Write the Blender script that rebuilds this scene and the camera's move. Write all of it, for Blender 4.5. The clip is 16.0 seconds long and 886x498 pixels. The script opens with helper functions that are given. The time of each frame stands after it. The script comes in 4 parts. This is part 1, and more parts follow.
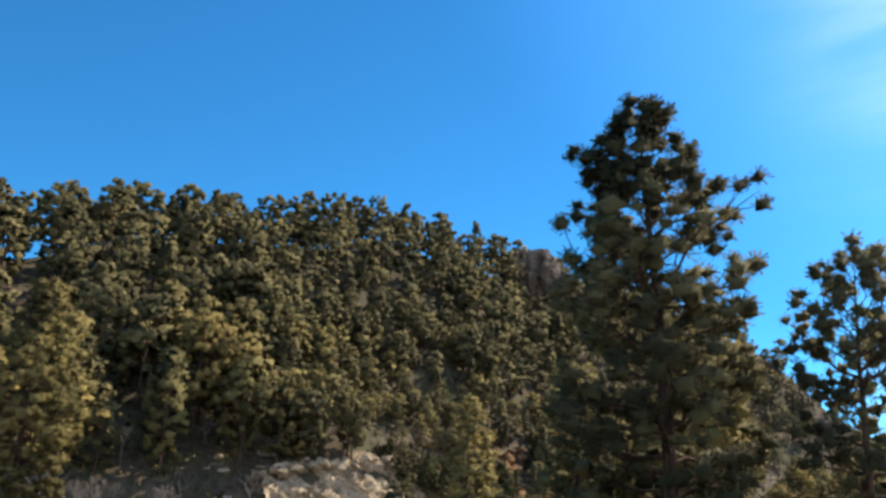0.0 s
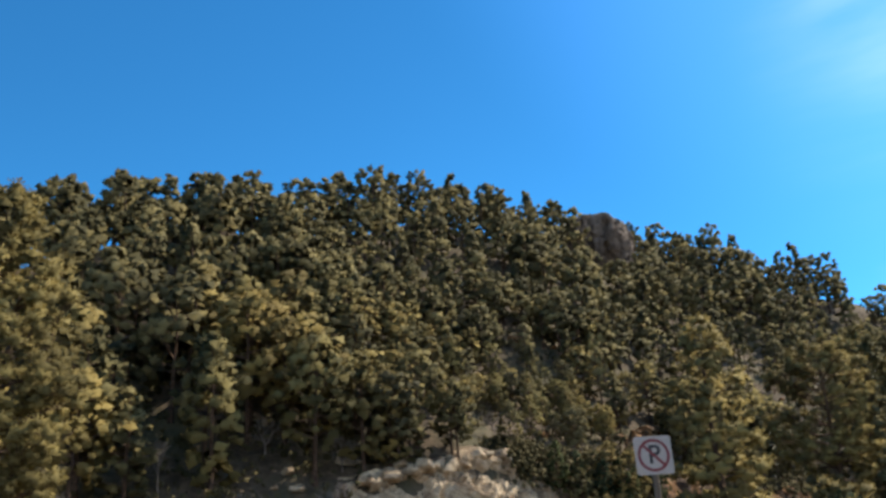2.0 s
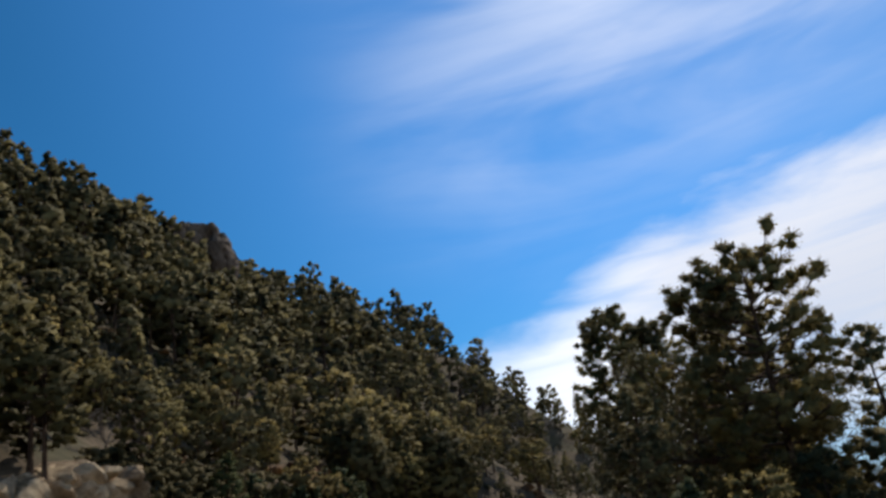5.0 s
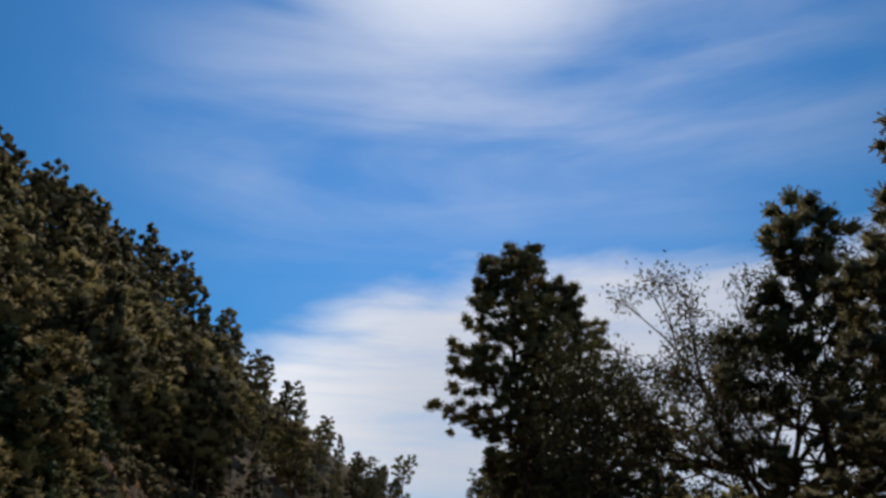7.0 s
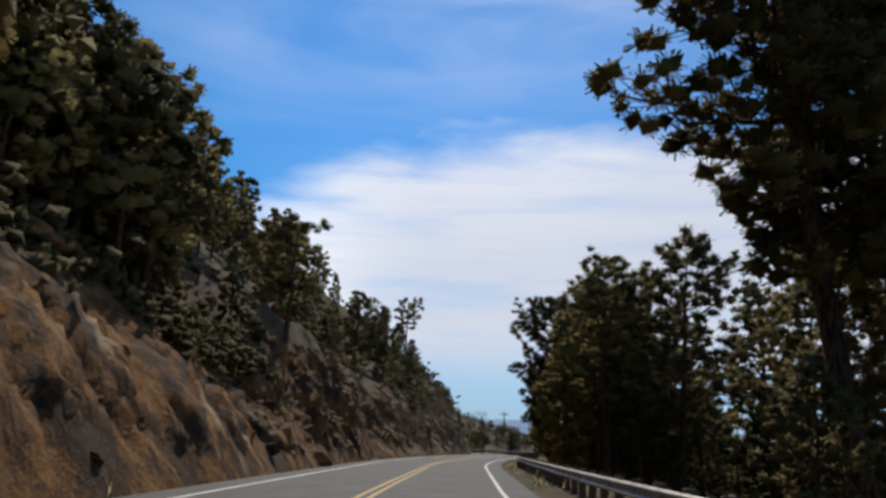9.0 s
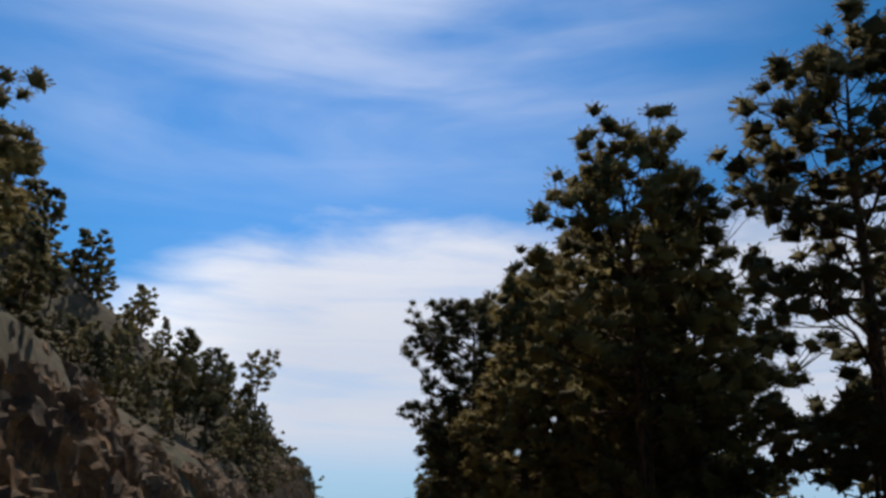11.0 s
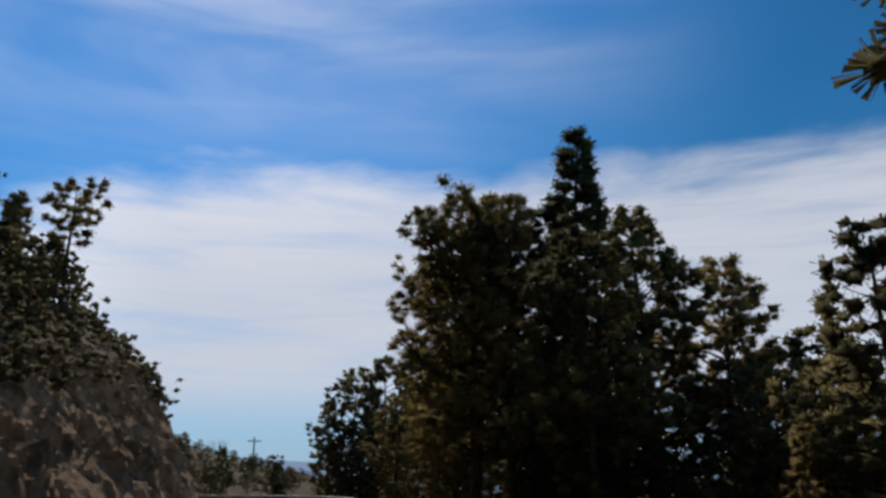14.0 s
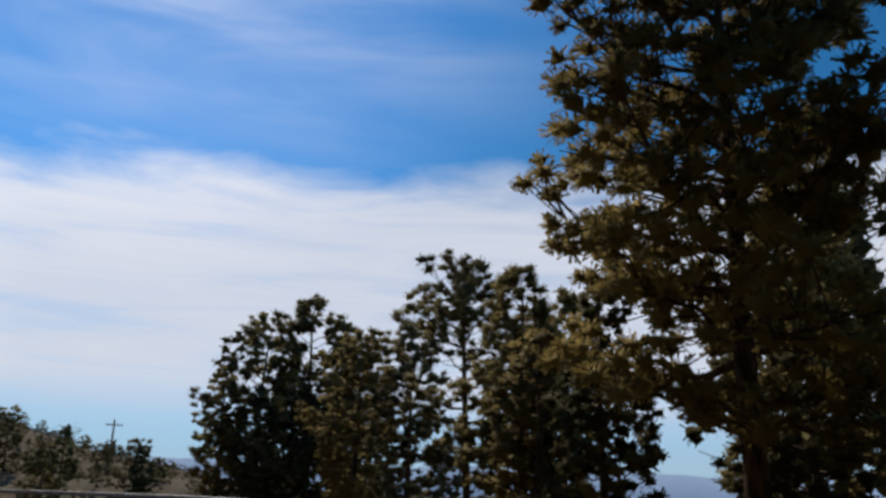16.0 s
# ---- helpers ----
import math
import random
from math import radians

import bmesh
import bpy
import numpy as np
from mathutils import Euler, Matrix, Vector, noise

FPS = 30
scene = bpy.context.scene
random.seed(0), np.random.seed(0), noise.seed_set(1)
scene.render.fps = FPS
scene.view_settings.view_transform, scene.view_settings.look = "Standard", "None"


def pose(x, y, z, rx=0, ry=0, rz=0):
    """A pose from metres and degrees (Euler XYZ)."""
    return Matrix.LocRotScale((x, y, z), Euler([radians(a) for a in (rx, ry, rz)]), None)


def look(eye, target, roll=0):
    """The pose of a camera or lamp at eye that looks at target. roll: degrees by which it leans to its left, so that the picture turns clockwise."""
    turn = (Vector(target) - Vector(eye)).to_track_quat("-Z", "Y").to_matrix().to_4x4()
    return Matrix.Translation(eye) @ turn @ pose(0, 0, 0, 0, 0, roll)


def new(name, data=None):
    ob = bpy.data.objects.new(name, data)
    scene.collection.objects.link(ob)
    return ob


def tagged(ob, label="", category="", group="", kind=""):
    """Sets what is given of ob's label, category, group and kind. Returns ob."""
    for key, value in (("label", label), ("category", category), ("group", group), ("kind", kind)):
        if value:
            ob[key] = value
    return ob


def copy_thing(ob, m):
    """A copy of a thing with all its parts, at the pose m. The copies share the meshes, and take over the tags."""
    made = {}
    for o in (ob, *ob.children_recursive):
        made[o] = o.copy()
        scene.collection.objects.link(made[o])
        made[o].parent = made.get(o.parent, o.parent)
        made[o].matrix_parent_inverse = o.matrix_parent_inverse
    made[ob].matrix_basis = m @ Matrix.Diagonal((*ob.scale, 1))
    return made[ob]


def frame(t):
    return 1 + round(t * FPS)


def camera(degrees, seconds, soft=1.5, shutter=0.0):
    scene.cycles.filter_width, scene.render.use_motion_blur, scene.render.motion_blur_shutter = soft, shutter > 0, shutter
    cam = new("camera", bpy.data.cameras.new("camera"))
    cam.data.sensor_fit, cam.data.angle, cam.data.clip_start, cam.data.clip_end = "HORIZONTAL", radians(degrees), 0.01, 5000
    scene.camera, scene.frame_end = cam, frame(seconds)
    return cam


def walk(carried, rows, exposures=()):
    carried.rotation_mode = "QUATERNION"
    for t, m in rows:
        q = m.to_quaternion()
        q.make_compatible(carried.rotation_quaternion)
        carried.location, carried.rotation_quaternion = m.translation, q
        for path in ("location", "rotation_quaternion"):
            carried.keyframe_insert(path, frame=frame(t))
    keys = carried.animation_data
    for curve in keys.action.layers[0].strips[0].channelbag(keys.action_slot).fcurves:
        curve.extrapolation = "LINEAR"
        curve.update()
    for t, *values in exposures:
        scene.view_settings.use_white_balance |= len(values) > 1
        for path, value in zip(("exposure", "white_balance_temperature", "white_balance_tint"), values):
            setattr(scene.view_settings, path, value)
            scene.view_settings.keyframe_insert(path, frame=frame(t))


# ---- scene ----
cam = camera(57.3, 16.0, soft=3.0)
PATH = [
    (0, (71.773, -45.767, 1.349), (70.225, -44.678, 1.995), 2.6),
    (0.5, (65.588, -43.592, 1.379), (63.981, -42.605, 2.045), 1.6),
    (1, (59.331, -41.709, 1.409), (57.698, -40.768, 2.079), -0.1),
    (1.5, (53.164, -40.454, 1.394), (51.56, -39.483, 2.09), -1.5),
    (2, (47.199, -39.039, 1.376), (45.642, -37.982, 2.053), -3.5),
    (2.5, (41.316, -37.301, 1.355), (39.829, -36.134, 2.008), -5.4),
    (3, (35.692, -35.475, 1.319), (34.326, -34.186, 2.006), -5.9),
    (3.5, (30.527, -33.252, 1.289), (29.304, -31.84, 2.004), -6.4),
    (4, (25.271, -30.317, 1.296), (24.214, -28.785, 2.027), -7.3),
    (4.5, (20.267, -26.612, 1.447), (19.393, -24.971, 2.184), -8.9),
    (5, (15.474, -22.426, 1.613), (14.797, -20.701, 2.364), -9.9),
    (7.5, (-0.74, 2.56, 1.36), (-0.784, 4.402, 2.137), 2.3),
    (8, (-2.52, 8.75, 1.33), (-2.71, 10.61, 2.038), 3.2),
    (8.5, (-3.582, 14.636, 1.244), (-3.677, 16.545, 1.832), 2.6),
    (9, (-4.113, 20.656, 1.306), (-4.151, 22.6, 1.774), 2.6),
    (11.5, (-3.131, 53.558, 1.353), (-2.839, 55.404, 2.063), 0.8),
    (12, (-3.136, 60.083, 1.355), (-2.84, 61.94, 2.037), 0.8),
    (12.5, (-3.165, 66.748, 1.354), (-2.817, 68.619, 1.968), 0.7),
    (13, (-3.094, 73.869, 1.35), (-2.66, 75.747, 1.883), 0.0),
    (13.5, (-2.712, 80.468, 1.334), (-2.244, 82.337, 1.87), -1.0),
    (14, (-2.239, 86.707, 1.333), (-1.672, 88.539, 1.9), 0.0),
    (14.5, (-1.706, 93.326, 1.315), (-0.963, 95.101, 1.861), 0.3),
    (15, (-0.866, 99.893, 1.29), (-0.064, 101.647, 1.82), 0.9),
    (15.5, (-0.102, 106.511, 1.266), (0.764, 108.216, 1.851), 1.4),
    (16, (0.654, 113.302, 1.213), (1.477, 115.031, 1.789), 1.4),
]
walk(cam, [(t, look(eye, target, roll)) for t, eye, target, roll in PATH],
     exposures=[(0, 1.2), (2.5, 1.15), (4.2, 0.7), (5.0, 0.15), (7.3, -0.2), (8.3, -0.08), (9.0, 0.03), (12.5, 0.0), (13.5, 0.15), (14.0, -0.15), (15.0, 0.12), (16, 0.0)])

# ---- light ----
SUN_AZ, SUN_EL = radians(2), radians(47)      # azimuth to the left of +y, elevation
toward = Vector((-math.sin(SUN_AZ) * math.cos(SUN_EL), math.cos(SUN_AZ) * math.cos(SUN_EL), math.sin(SUN_EL)))
sun = new("sun", bpy.data.lights.new("sun", "SUN"))
sun.data.energy, sun.data.angle, sun.data.color = 3.2, radians(0.6), (1.0, 0.93, 0.82)
sun.matrix_world = look(toward * 300, (0, 0, 0))


class Nodes:
    """Short way to write node trees."""

    def __init__(self, tree):
        self.tree = tree
        tree.nodes.clear()

    def add(self, kind, inputs=None, **props):
        n = self.tree.nodes.new(kind)
        for k, v in props.items():
            setattr(n, k, v)
        for k, v in (inputs or {}).items():
            if isinstance(v, bpy.types.NodeSocket):
                self.tree.links.new(v, n.inputs[k])
            else:
                n.inputs[k].default_value = v
        return n

    def math(self, op, a, b=0.0, clamp=False):
        return self.add("ShaderNodeMath", {0: a, 1: b}, operation=op, use_clamp=clamp).outputs[0]

    def span(self, v, a, b, c=0.0, d=1.0, smooth=True):
        return self.add("ShaderNodeMapRange", {0: v, 1: a, 2: b, 3: c, 4: d},
                        interpolation_type="SMOOTHSTEP" if smooth else "LINEAR").outputs[0]

    def noise(self, vec, scale, detail=4.0, rough=0.55, distort=0.0):
        return self.add("ShaderNodeTexNoise", {"Vector": vec, "Scale": scale, "Detail": detail, "Roughness": rough,
                                               "Distortion": distort}).outputs["Fac"]

    def mix(self, f, a, b, blend="MIX"):
        n = self.add("ShaderNodeMix", data_type="RGBA", blend_type=blend)
        for key, v in ((0, f), (6, a), (7, b)):
            if isinstance(v, bpy.types.NodeSocket):
                self.tree.links.new(v, n.inputs[key])
            else:
                n.inputs[key].default_value = v if key == 0 else (*v, 1.0)
        return n.outputs[2]

    def scaled(self, vec, s):
        return self.add("ShaderNodeVectorMath", {0: vec, 1: s}, operation="MULTIPLY").outputs[0]


def make_world():
    w = bpy.data.worlds.new("sky")
    scene.world = w
    w.use_nodes = True
    n = Nodes(w.node_tree)
    sky = n.add("ShaderNodeTexSky", sky_type="NISHITA", sun_disc=False, sun_elevation=SUN_EL, sun_rotation=-SUN_AZ,
                altitude=2200.0, air_density=0.8, dust_density=0.15, ozone_density=2.6)
    way = n.add("ShaderNodeTexCoord").outputs["Generated"]
    xyz = n.add("ShaderNodeSeparateXYZ", {0: way})
    x, y, z = xyz.outputs
    az = n.math("ARCTAN2", x, y)                       # to the right of +y
    el = n.math("ARCSINE", z)
    deep = n.add("ShaderNodeHueSaturation", {"Saturation": 1.22, "Value": 1.15, "Color": sky.outputs[0]}).outputs[0]
    deep = n.scaled(deep, (0.82, 1.02, 1.0))
    dot = n.add("ShaderNodeVectorMath", {0: way, 1: tuple(toward)}, operation="DOT_PRODUCT").outputs["Value"]
    clear = n.span(dot, 0.74, 0.97, 0.62, 1.0)         # the sky deepens away from the sun
    deep = n.mix(1.0, deep, n.add("ShaderNodeCombineXYZ", {0: n.math("MULTIPLY", clear, clear), 1: clear, 2: clear}).outputs[0], "MULTIPLY")
    # bank of stratus ahead, its upper edge falling away to the left
    flat = n.add("ShaderNodeCombineXYZ", {0: az, 1: n.math("MULTIPLY", el, 3.2), 2: 0.0}).outputs[0]
    wob = n.noise(flat, 5.0, 5.0, 0.55, 0.4)
    top = n.math("ADD", n.span(az, -0.42, 0.02, 0.235, 0.375, True), n.math("MULTIPLY", n.math("SUBTRACT", wob, 0.5), 0.12))
    bank = n.span(n.math("SUBTRACT", el, top), 0.035, -0.05)
    bank = n.math("MULTIPLY", bank, n.span(az, -0.50, -0.22))
    thin = n.noise(n.scaled(flat, (1.0, 3.0, 1.0)), 3.2, 6.0, 0.6, 0.8)
    bank = n.math("MULTIPLY", bank, n.span(thin, 0.2, 0.5, 0.80, 1.0))
    low = n.math("MULTIPLY", n.span(el, 0.045, 0.13, 0.45, 1.0), n.span(thin, 0.3, 0.7, 0.85, 1.0))
    bank = n.math("MULTIPLY", bank, low)
    # thin cirrus above it
    streak = n.add("ShaderNodeMapping", {"Vector": flat, "Rotation": (0, 0, radians(32)), "Scale": (1.0, 2.2, 1.0)}).outputs[0]
    cir = n.math("ADD", n.math("MULTIPLY", n.noise(streak, 1.9, 5.0, 0.5, 0.5), 0.5), n.math("MULTIPLY", n.noise(flat, 2.1, 5.0, 0.5, 0.6), 0.5))
    veil = n.math("MULTIPLY", n.span(cir, 0.32, 0.72), n.math("MULTIPLY", n.span(az, -0.60, -0.12), n.span(az, 0.75, 0.2)))
    veil = n.math("MULTIPLY", veil, n.span(el, 0.30, 0.58, 0.05, 0.48))
    cover = n.math("MAXIMUM", bank, veil, True)
    # white glare round the sun, as thin cloud gives it
    glow = n.span(dot, 0.80, 1.0, 0.0, 1.0)
    cloud = n.mix(glow, (4.3, 4.55, 5.2), (6.4, 6.5, 7.0))
    cloud = n.mix(n.span(az, -0.02, -0.34), cloud, (7.0, 7.1, 7.4))   # thicker and whiter towards the hill
    col = n.mix(cover, deep, cloud)
    col = n.mix(n.span(dot, 0.968, 0.999, 0.0, 0.75), col, (6.8, 7.0, 7.6))
    col = n.mix(n.span(el, 0.13, 0.02, 0.0, 0.75), col, (2.2, 2.9, 4.0))
    back = n.add("ShaderNodeBackground", {"Color": col, "Strength": 0.15})
    out = n.add("ShaderNodeOutputWorld")
    w.node_tree.links.new(back.outputs[0], out.inputs[0])


make_world()


# ---- materials ----
def material(name, build, gloss=0.0, rough=0.9):
    m = bpy.data.materials.new(name)
    m.use_nodes = True
    n = Nodes(m.node_tree)
    bsdf = n.add("ShaderNodeBsdfPrincipled", {"Roughness": rough, "Specular IOR Level": gloss})
    out = n.add("ShaderNodeOutputMaterial")
    shader = build(n, bsdf) or bsdf
    m.node_tree.links.new(shader.outputs[0], out.inputs[0])
    return m


def set_in(n, bsdf, **kw):
    for k, v in kw.items():
        k = k.replace("_", " ")
        if isinstance(v, bpy.types.NodeSocket):
            n.tree.links.new(v, bsdf.inputs[k])
        else:
            bsdf.inputs[k].default_value = v


def place(n):
    return n.add("ShaderNodeNewGeometry").outputs["Position"]


def bump(n, h, strength=0.5, distance=0.1):
    return n.add("ShaderNodeBump", {"Height": h, "Strength": strength, "Distance": distance}).outputs[0]


def leafy(dark, light, dry, amount=0.3, lucid=0.25):
    def build(n, bsdf):
        pos = place(n)
        own = n.add("ShaderNodeObjectInfo").outputs["Random"]
        isl = n.add("ShaderNodeNewGeometry").outputs["Random Per Island"]
        big = n.span(n.noise(pos, 0.20, 3.0), 0.34, 0.66)
        c = n.mix(n.span(n.math("ADD", n.math("MULTIPLY", isl, 0.35), n.math("MULTIPLY", big, 0.6)), 0.2, 0.85), dark, light)
        c = n.mix(n.math("MULTIPLY", n.span(own, 0.45, 1.0), amount), c, dry)
        c = n.mix(1.0, c, n.add("ShaderNodeCombineXYZ", {0: n.span(own, 0.0, 1.0, 0.72, 1.22, False), 1: n.span(own, 0.0, 1.0, 0.74, 1.18, False), 2: 0.95}).outputs[0], "MULTIPLY")
        set_in(n, bsdf, Base_Color=c)
        tr = n.add("ShaderNodeBsdfTranslucent", {"Color": c})
        mixed = n.add("ShaderNodeMixShader", {0: lucid, 1: bsdf.outputs[0], 2: tr.outputs[0]})
        return mixed
    return build


needles = material("pine_needles", leafy((0.092, 0.081, 0.034), (0.278, 0.226, 0.085), (0.29, 0.20, 0.09), 0.35, 0.30), 0.06, 0.8)
juniper = material("juniper_leaf", leafy((0.038, 0.052, 0.020), (0.095, 0.105, 0.040), (0.10, 0.09, 0.04), 0.3, 0.18), 0.06, 0.8)
scrub = material("scrub_leaf", leafy((0.045, 0.045, 0.020), (0.12, 0.10, 0.05), (0.16, 0.11, 0.06), 0.4, 0.15), 0.05, 0.85)
oak_leaf = material("oak_leaf", leafy((0.055, 0.055, 0.020), (0.13, 0.105, 0.04), (0.2, 0.10, 0.04), 0.6), 0.2, 0.6)


def bark_build(n, bsdf):
    pos = place(n)
    st = n.noise(n.scaled(pos, (6.0, 6.0, 1.2)), 2.2, 5.0, 0.6)
    c = n.mix(n.span(st, 0.35, 0.65), (0.035, 0.024, 0.017), (0.15, 0.092, 0.058))
    set_in(n, bsdf, Base_Color=c, Normal=bump(n, st, 0.8, 0.06))


bark = material("bark", bark_build, 0.1, 0.95)


def twig_build(n, bsdf):
    f = n.noise(place(n), 1.5, 3.0)
    set_in(n, bsdf, Base_Color=n.mix(f, (0.16, 0.125, 0.10), (0.30, 0.25, 0.20)))


twig = material("dry_twig", twig_build, 0.1, 0.9)


def rock_build(n, bsdf):
    pos = place(n)
    y = n.add("ShaderNodeSeparateXYZ", {0: pos}).outputs[1]
    facing = n.add("ShaderNodeSeparateXYZ", {0: n.add("ShaderNodeNewGeometry").outputs["Normal"]}).outputs[2]
    big = n.noise(pos, 0.16, 4.0, 0.55)
    mid = n.noise(pos, 0.9, 6.0, 0.62, 0.6)
    dip = n.add("ShaderNodeVectorMath", {0: pos, 1: (0.0, 0.60, 0.80)}, operation="DOT_PRODUCT").outputs["Value"]
    strike = n.add("ShaderNodeVectorMath", {0: pos, 1: (0.25, 0.80, -0.60)}, operation="DOT_PRODUCT").outputs["Value"]
    runs = n.noise(n.add("ShaderNodeCombineXYZ", {0: dip, 1: n.math("MULTIPLY", strike, 0.22), 2: 0.0}).outputs[0], 1.3, 5.0, 0.65, 0.6)
    fine = n.noise(pos, 6.0, 6.0, 0.7)
    both = n.math("ADD", n.math("MULTIPLY", mid, 0.5), n.math("MULTIPLY", runs, 0.5))
    tan = n.mix(n.span(both, 0.36, 0.62), (0.22, 0.145, 0.08), (0.66, 0.50, 0.31))
    grey = n.mix(n.span(both, 0.36, 0.62), (0.135, 0.080, 0.044), (0.43, 0.285, 0.16))
    patch = n.noise(n.scaled(pos, (1.0, 1.0, 0.6)), 0.42, 5.0, 0.65, 1.0)
    rust = n.mix(n.span(both, 0.34, 0.64), (0.085, 0.040, 0.017), (0.35, 0.168, 0.056))
    rust = n.mix(n.math("MULTIPLY", n.span(patch, 0.475, 0.555), 0.82), rust, (0.055, 0.038, 0.026))
    rust = n.mix(n.math("MULTIPLY", n.span(patch, 0.42, 0.34), 0.6), rust, (0.31, 0.215, 0.12))
    c = n.mix(n.span(n.math("ADD", big, n.math("MULTIPLY", n.math("SUBTRACT", y, 58.0), 0.006)), 0.42, 0.60), tan, grey)
    c = n.mix(n.math("MULTIPLY", n.span(n.noise(pos, 0.33, 3.0), 0.22, 0.40), n.math("MULTIPLY", n.span(y, 9.0, 19.0), n.span(y, 150.0, 60.0))), c, rust)
    earth = n.mix(fine, (0.10, 0.06, 0.034), (0.22, 0.145, 0.08))
    c = n.mix(n.math("MULTIPLY", n.span(facing, 0.72, 0.93), 0.8), c, earth)
    c = n.mix(n.math("MULTIPLY", n.span(fine, 0.5, 0.75), 0.5), c, (0.06, 0.045, 0.035))
    h = n.math("ADD", n.math("MULTIPLY", both, 0.8), n.math("MULTIPLY", fine, 0.45))
    set_in(n, bsdf, Base_Color=c, Normal=bump(n, h, 1.0, 0.3))


rock = material("granite_and_soil", rock_build, 0.15, 0.92)


def crag_build(n, bsdf):
    pos = place(n)
    mid = n.noise(n.scaled(pos, (1.0, 1.0, 0.4)), 0.5, 6.0, 0.65, 0.6)
    fine = n.noise(pos, 2.6, 5.0, 0.7)
    c = n.mix(n.span(mid, 0.32, 0.68), (0.085, 0.062, 0.045), (0.27, 0.20, 0.145))
    c = n.mix(n.math("MULTIPLY", n.span(fine, 0.5, 0.75), 0.6), c, (0.05, 0.042, 0.034))
    set_in(n, bsdf, Base_Color=c, Normal=bump(n, n.math("ADD", mid, fine), 0.9, 0.5))


crag = material("weathered_crag", crag_build, 0.1, 0.95)


def soil_build(n, bsdf):
    pos = place(n)
    big = n.noise(pos, 0.12, 4.0)
    mid = n.noise(pos, 1.1, 6.0, 0.65)
    fine = n.noise(pos, 9.0, 5.0, 0.7)
    c = n.mix(n.span(mid, 0.3, 0.7), (0.062, 0.045, 0.028), (0.15, 0.11, 0.068))
    c = n.mix(n.math("MULTIPLY", n.span(big, 0.45, 0.65), 0.6), c, (0.075, 0.075, 0.035))
    c = n.mix(n.math("MULTIPLY", n.span(fine, 0.55, 0.75), 0.5), c, (0.24, 0.18, 0.115))
    set_in(n, bsdf, Base_Color=c, Normal=bump(n, n.math("ADD", mid, fine), 0.6, 0.12))


soil = material("dry_forest_soil", soil_build, 0.1, 0.95)


def asphalt_build(n, bsdf):
    pos = place(n)
    fine = n.noise(pos, 60.0, 3.0, 0.7)
    mid = n.noise(pos, 0.8, 5.0, 0.6)
    c = n.mix(n.span(mid, 0.3, 0.7), (0.050, 0.046, 0.041), (0.085, 0.078, 0.069))
    c = n.mix(n.math("MULTIPLY", n.span(fine, 0.5, 0.8), 0.5), c, (0.15, 0.138, 0.12))
    cracks = n.add("ShaderNodeTexVoronoi", {"Vector": pos, "Scale": 0.45}, feature="DISTANCE_TO_EDGE").outputs["Distance"]
    c = n.mix(n.math("MULTIPLY", n.span(cracks, 0.012, 0.0), n.span(mid, 0.48, 0.6)), c, (0.02, 0.02, 0.02))
    set_in(n, bsdf, Base_Color=c, Normal=bump(n, fine, 0.3, 0.01))


asphalt = material("worn_asphalt", asphalt_build, 0.3, 0.8)


def paint(name, colour, worn):
    def build(n, bsdf):
        f = n.span(n.noise(place(n), 5.0, 5.0, 0.7), 0.42, 0.70)
        set_in(n, bsdf, Base_Color=n.mix(f, colour, worn))
    return material(name, build, 0.3, 0.7)


yellow = paint("yellow_road_paint", (0.62, 0.38, 0.06), (0.30, 0.22, 0.10))
white = paint("white_road_paint", (0.72, 0.71, 0.68), (0.38, 0.37, 0.34))


def steel_build(n, bsdf):
    pos = place(n)
    f = n.noise(pos, 2.5, 5.0, 0.65)
    c = n.mix(n.span(f, 0.35, 0.7), (0.36, 0.34, 0.31), (0.20, 0.165, 0.13))
    set_in(n, bsdf, Base_Color=c, Metallic=0.55, Roughness=n.span(f, 0.3, 0.7, 0.45, 0.7))


steel = material("weathered_galvanised_steel", steel_build, 0.4, 0.55)


def post_build(n, bsdf):
    f = n.noise(n.scaled(place(n), (8.0, 8.0, 1.0)), 2.0, 4.0)
    set_in(n, bsdf, Base_Color=n.mix(f, (0.09, 0.065, 0.045), (0.22, 0.17, 0.125)))


post_wood = material("weathered_timber", post_build, 0.1, 0.9)


# the haze of distance is put into the base colour: mottled pale blue
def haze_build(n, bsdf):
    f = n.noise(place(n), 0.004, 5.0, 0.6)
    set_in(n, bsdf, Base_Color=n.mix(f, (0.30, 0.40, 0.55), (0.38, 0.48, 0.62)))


far_blue = material("haze_tinted_mountain", haze_build, 0.0, 1.0)


# ---- mesh helpers ----
def mesh_of(name, verts, faces, mat, smooth=False, normals=None):
    """verts: (n, 3) array; faces: (m, 3) or (m, 4) array."""
    verts, faces = np.asarray(verts, np.float32), np.asarray(faces, np.int32)
    me = bpy.data.meshes.new(name)
    k = faces.shape[1]
    me.vertices.add(len(verts))
    me.vertices.foreach_set("co", verts.ravel())
    me.loops.add(faces.size)
    me.loops.foreach_set("vertex_index", faces.ravel())
    me.polygons.add(len(faces))
    me.polygons.foreach_set("loop_start", np.arange(0, faces.size, k, dtype=np.int32))
    me.polygons.foreach_set("use_smooth", np.full(len(faces), smooth))
    me.update(calc_edges=True)
    me.materials.append(mat)
    if normals is not None:
        me.normals_split_custom_set_from_vertices(np.asarray(normals).tolist())
    return me


def part(name, me, parent, label=""):
    ob = new(name, me)
    ob.parent = parent
    return tagged(ob, label) if label else ob


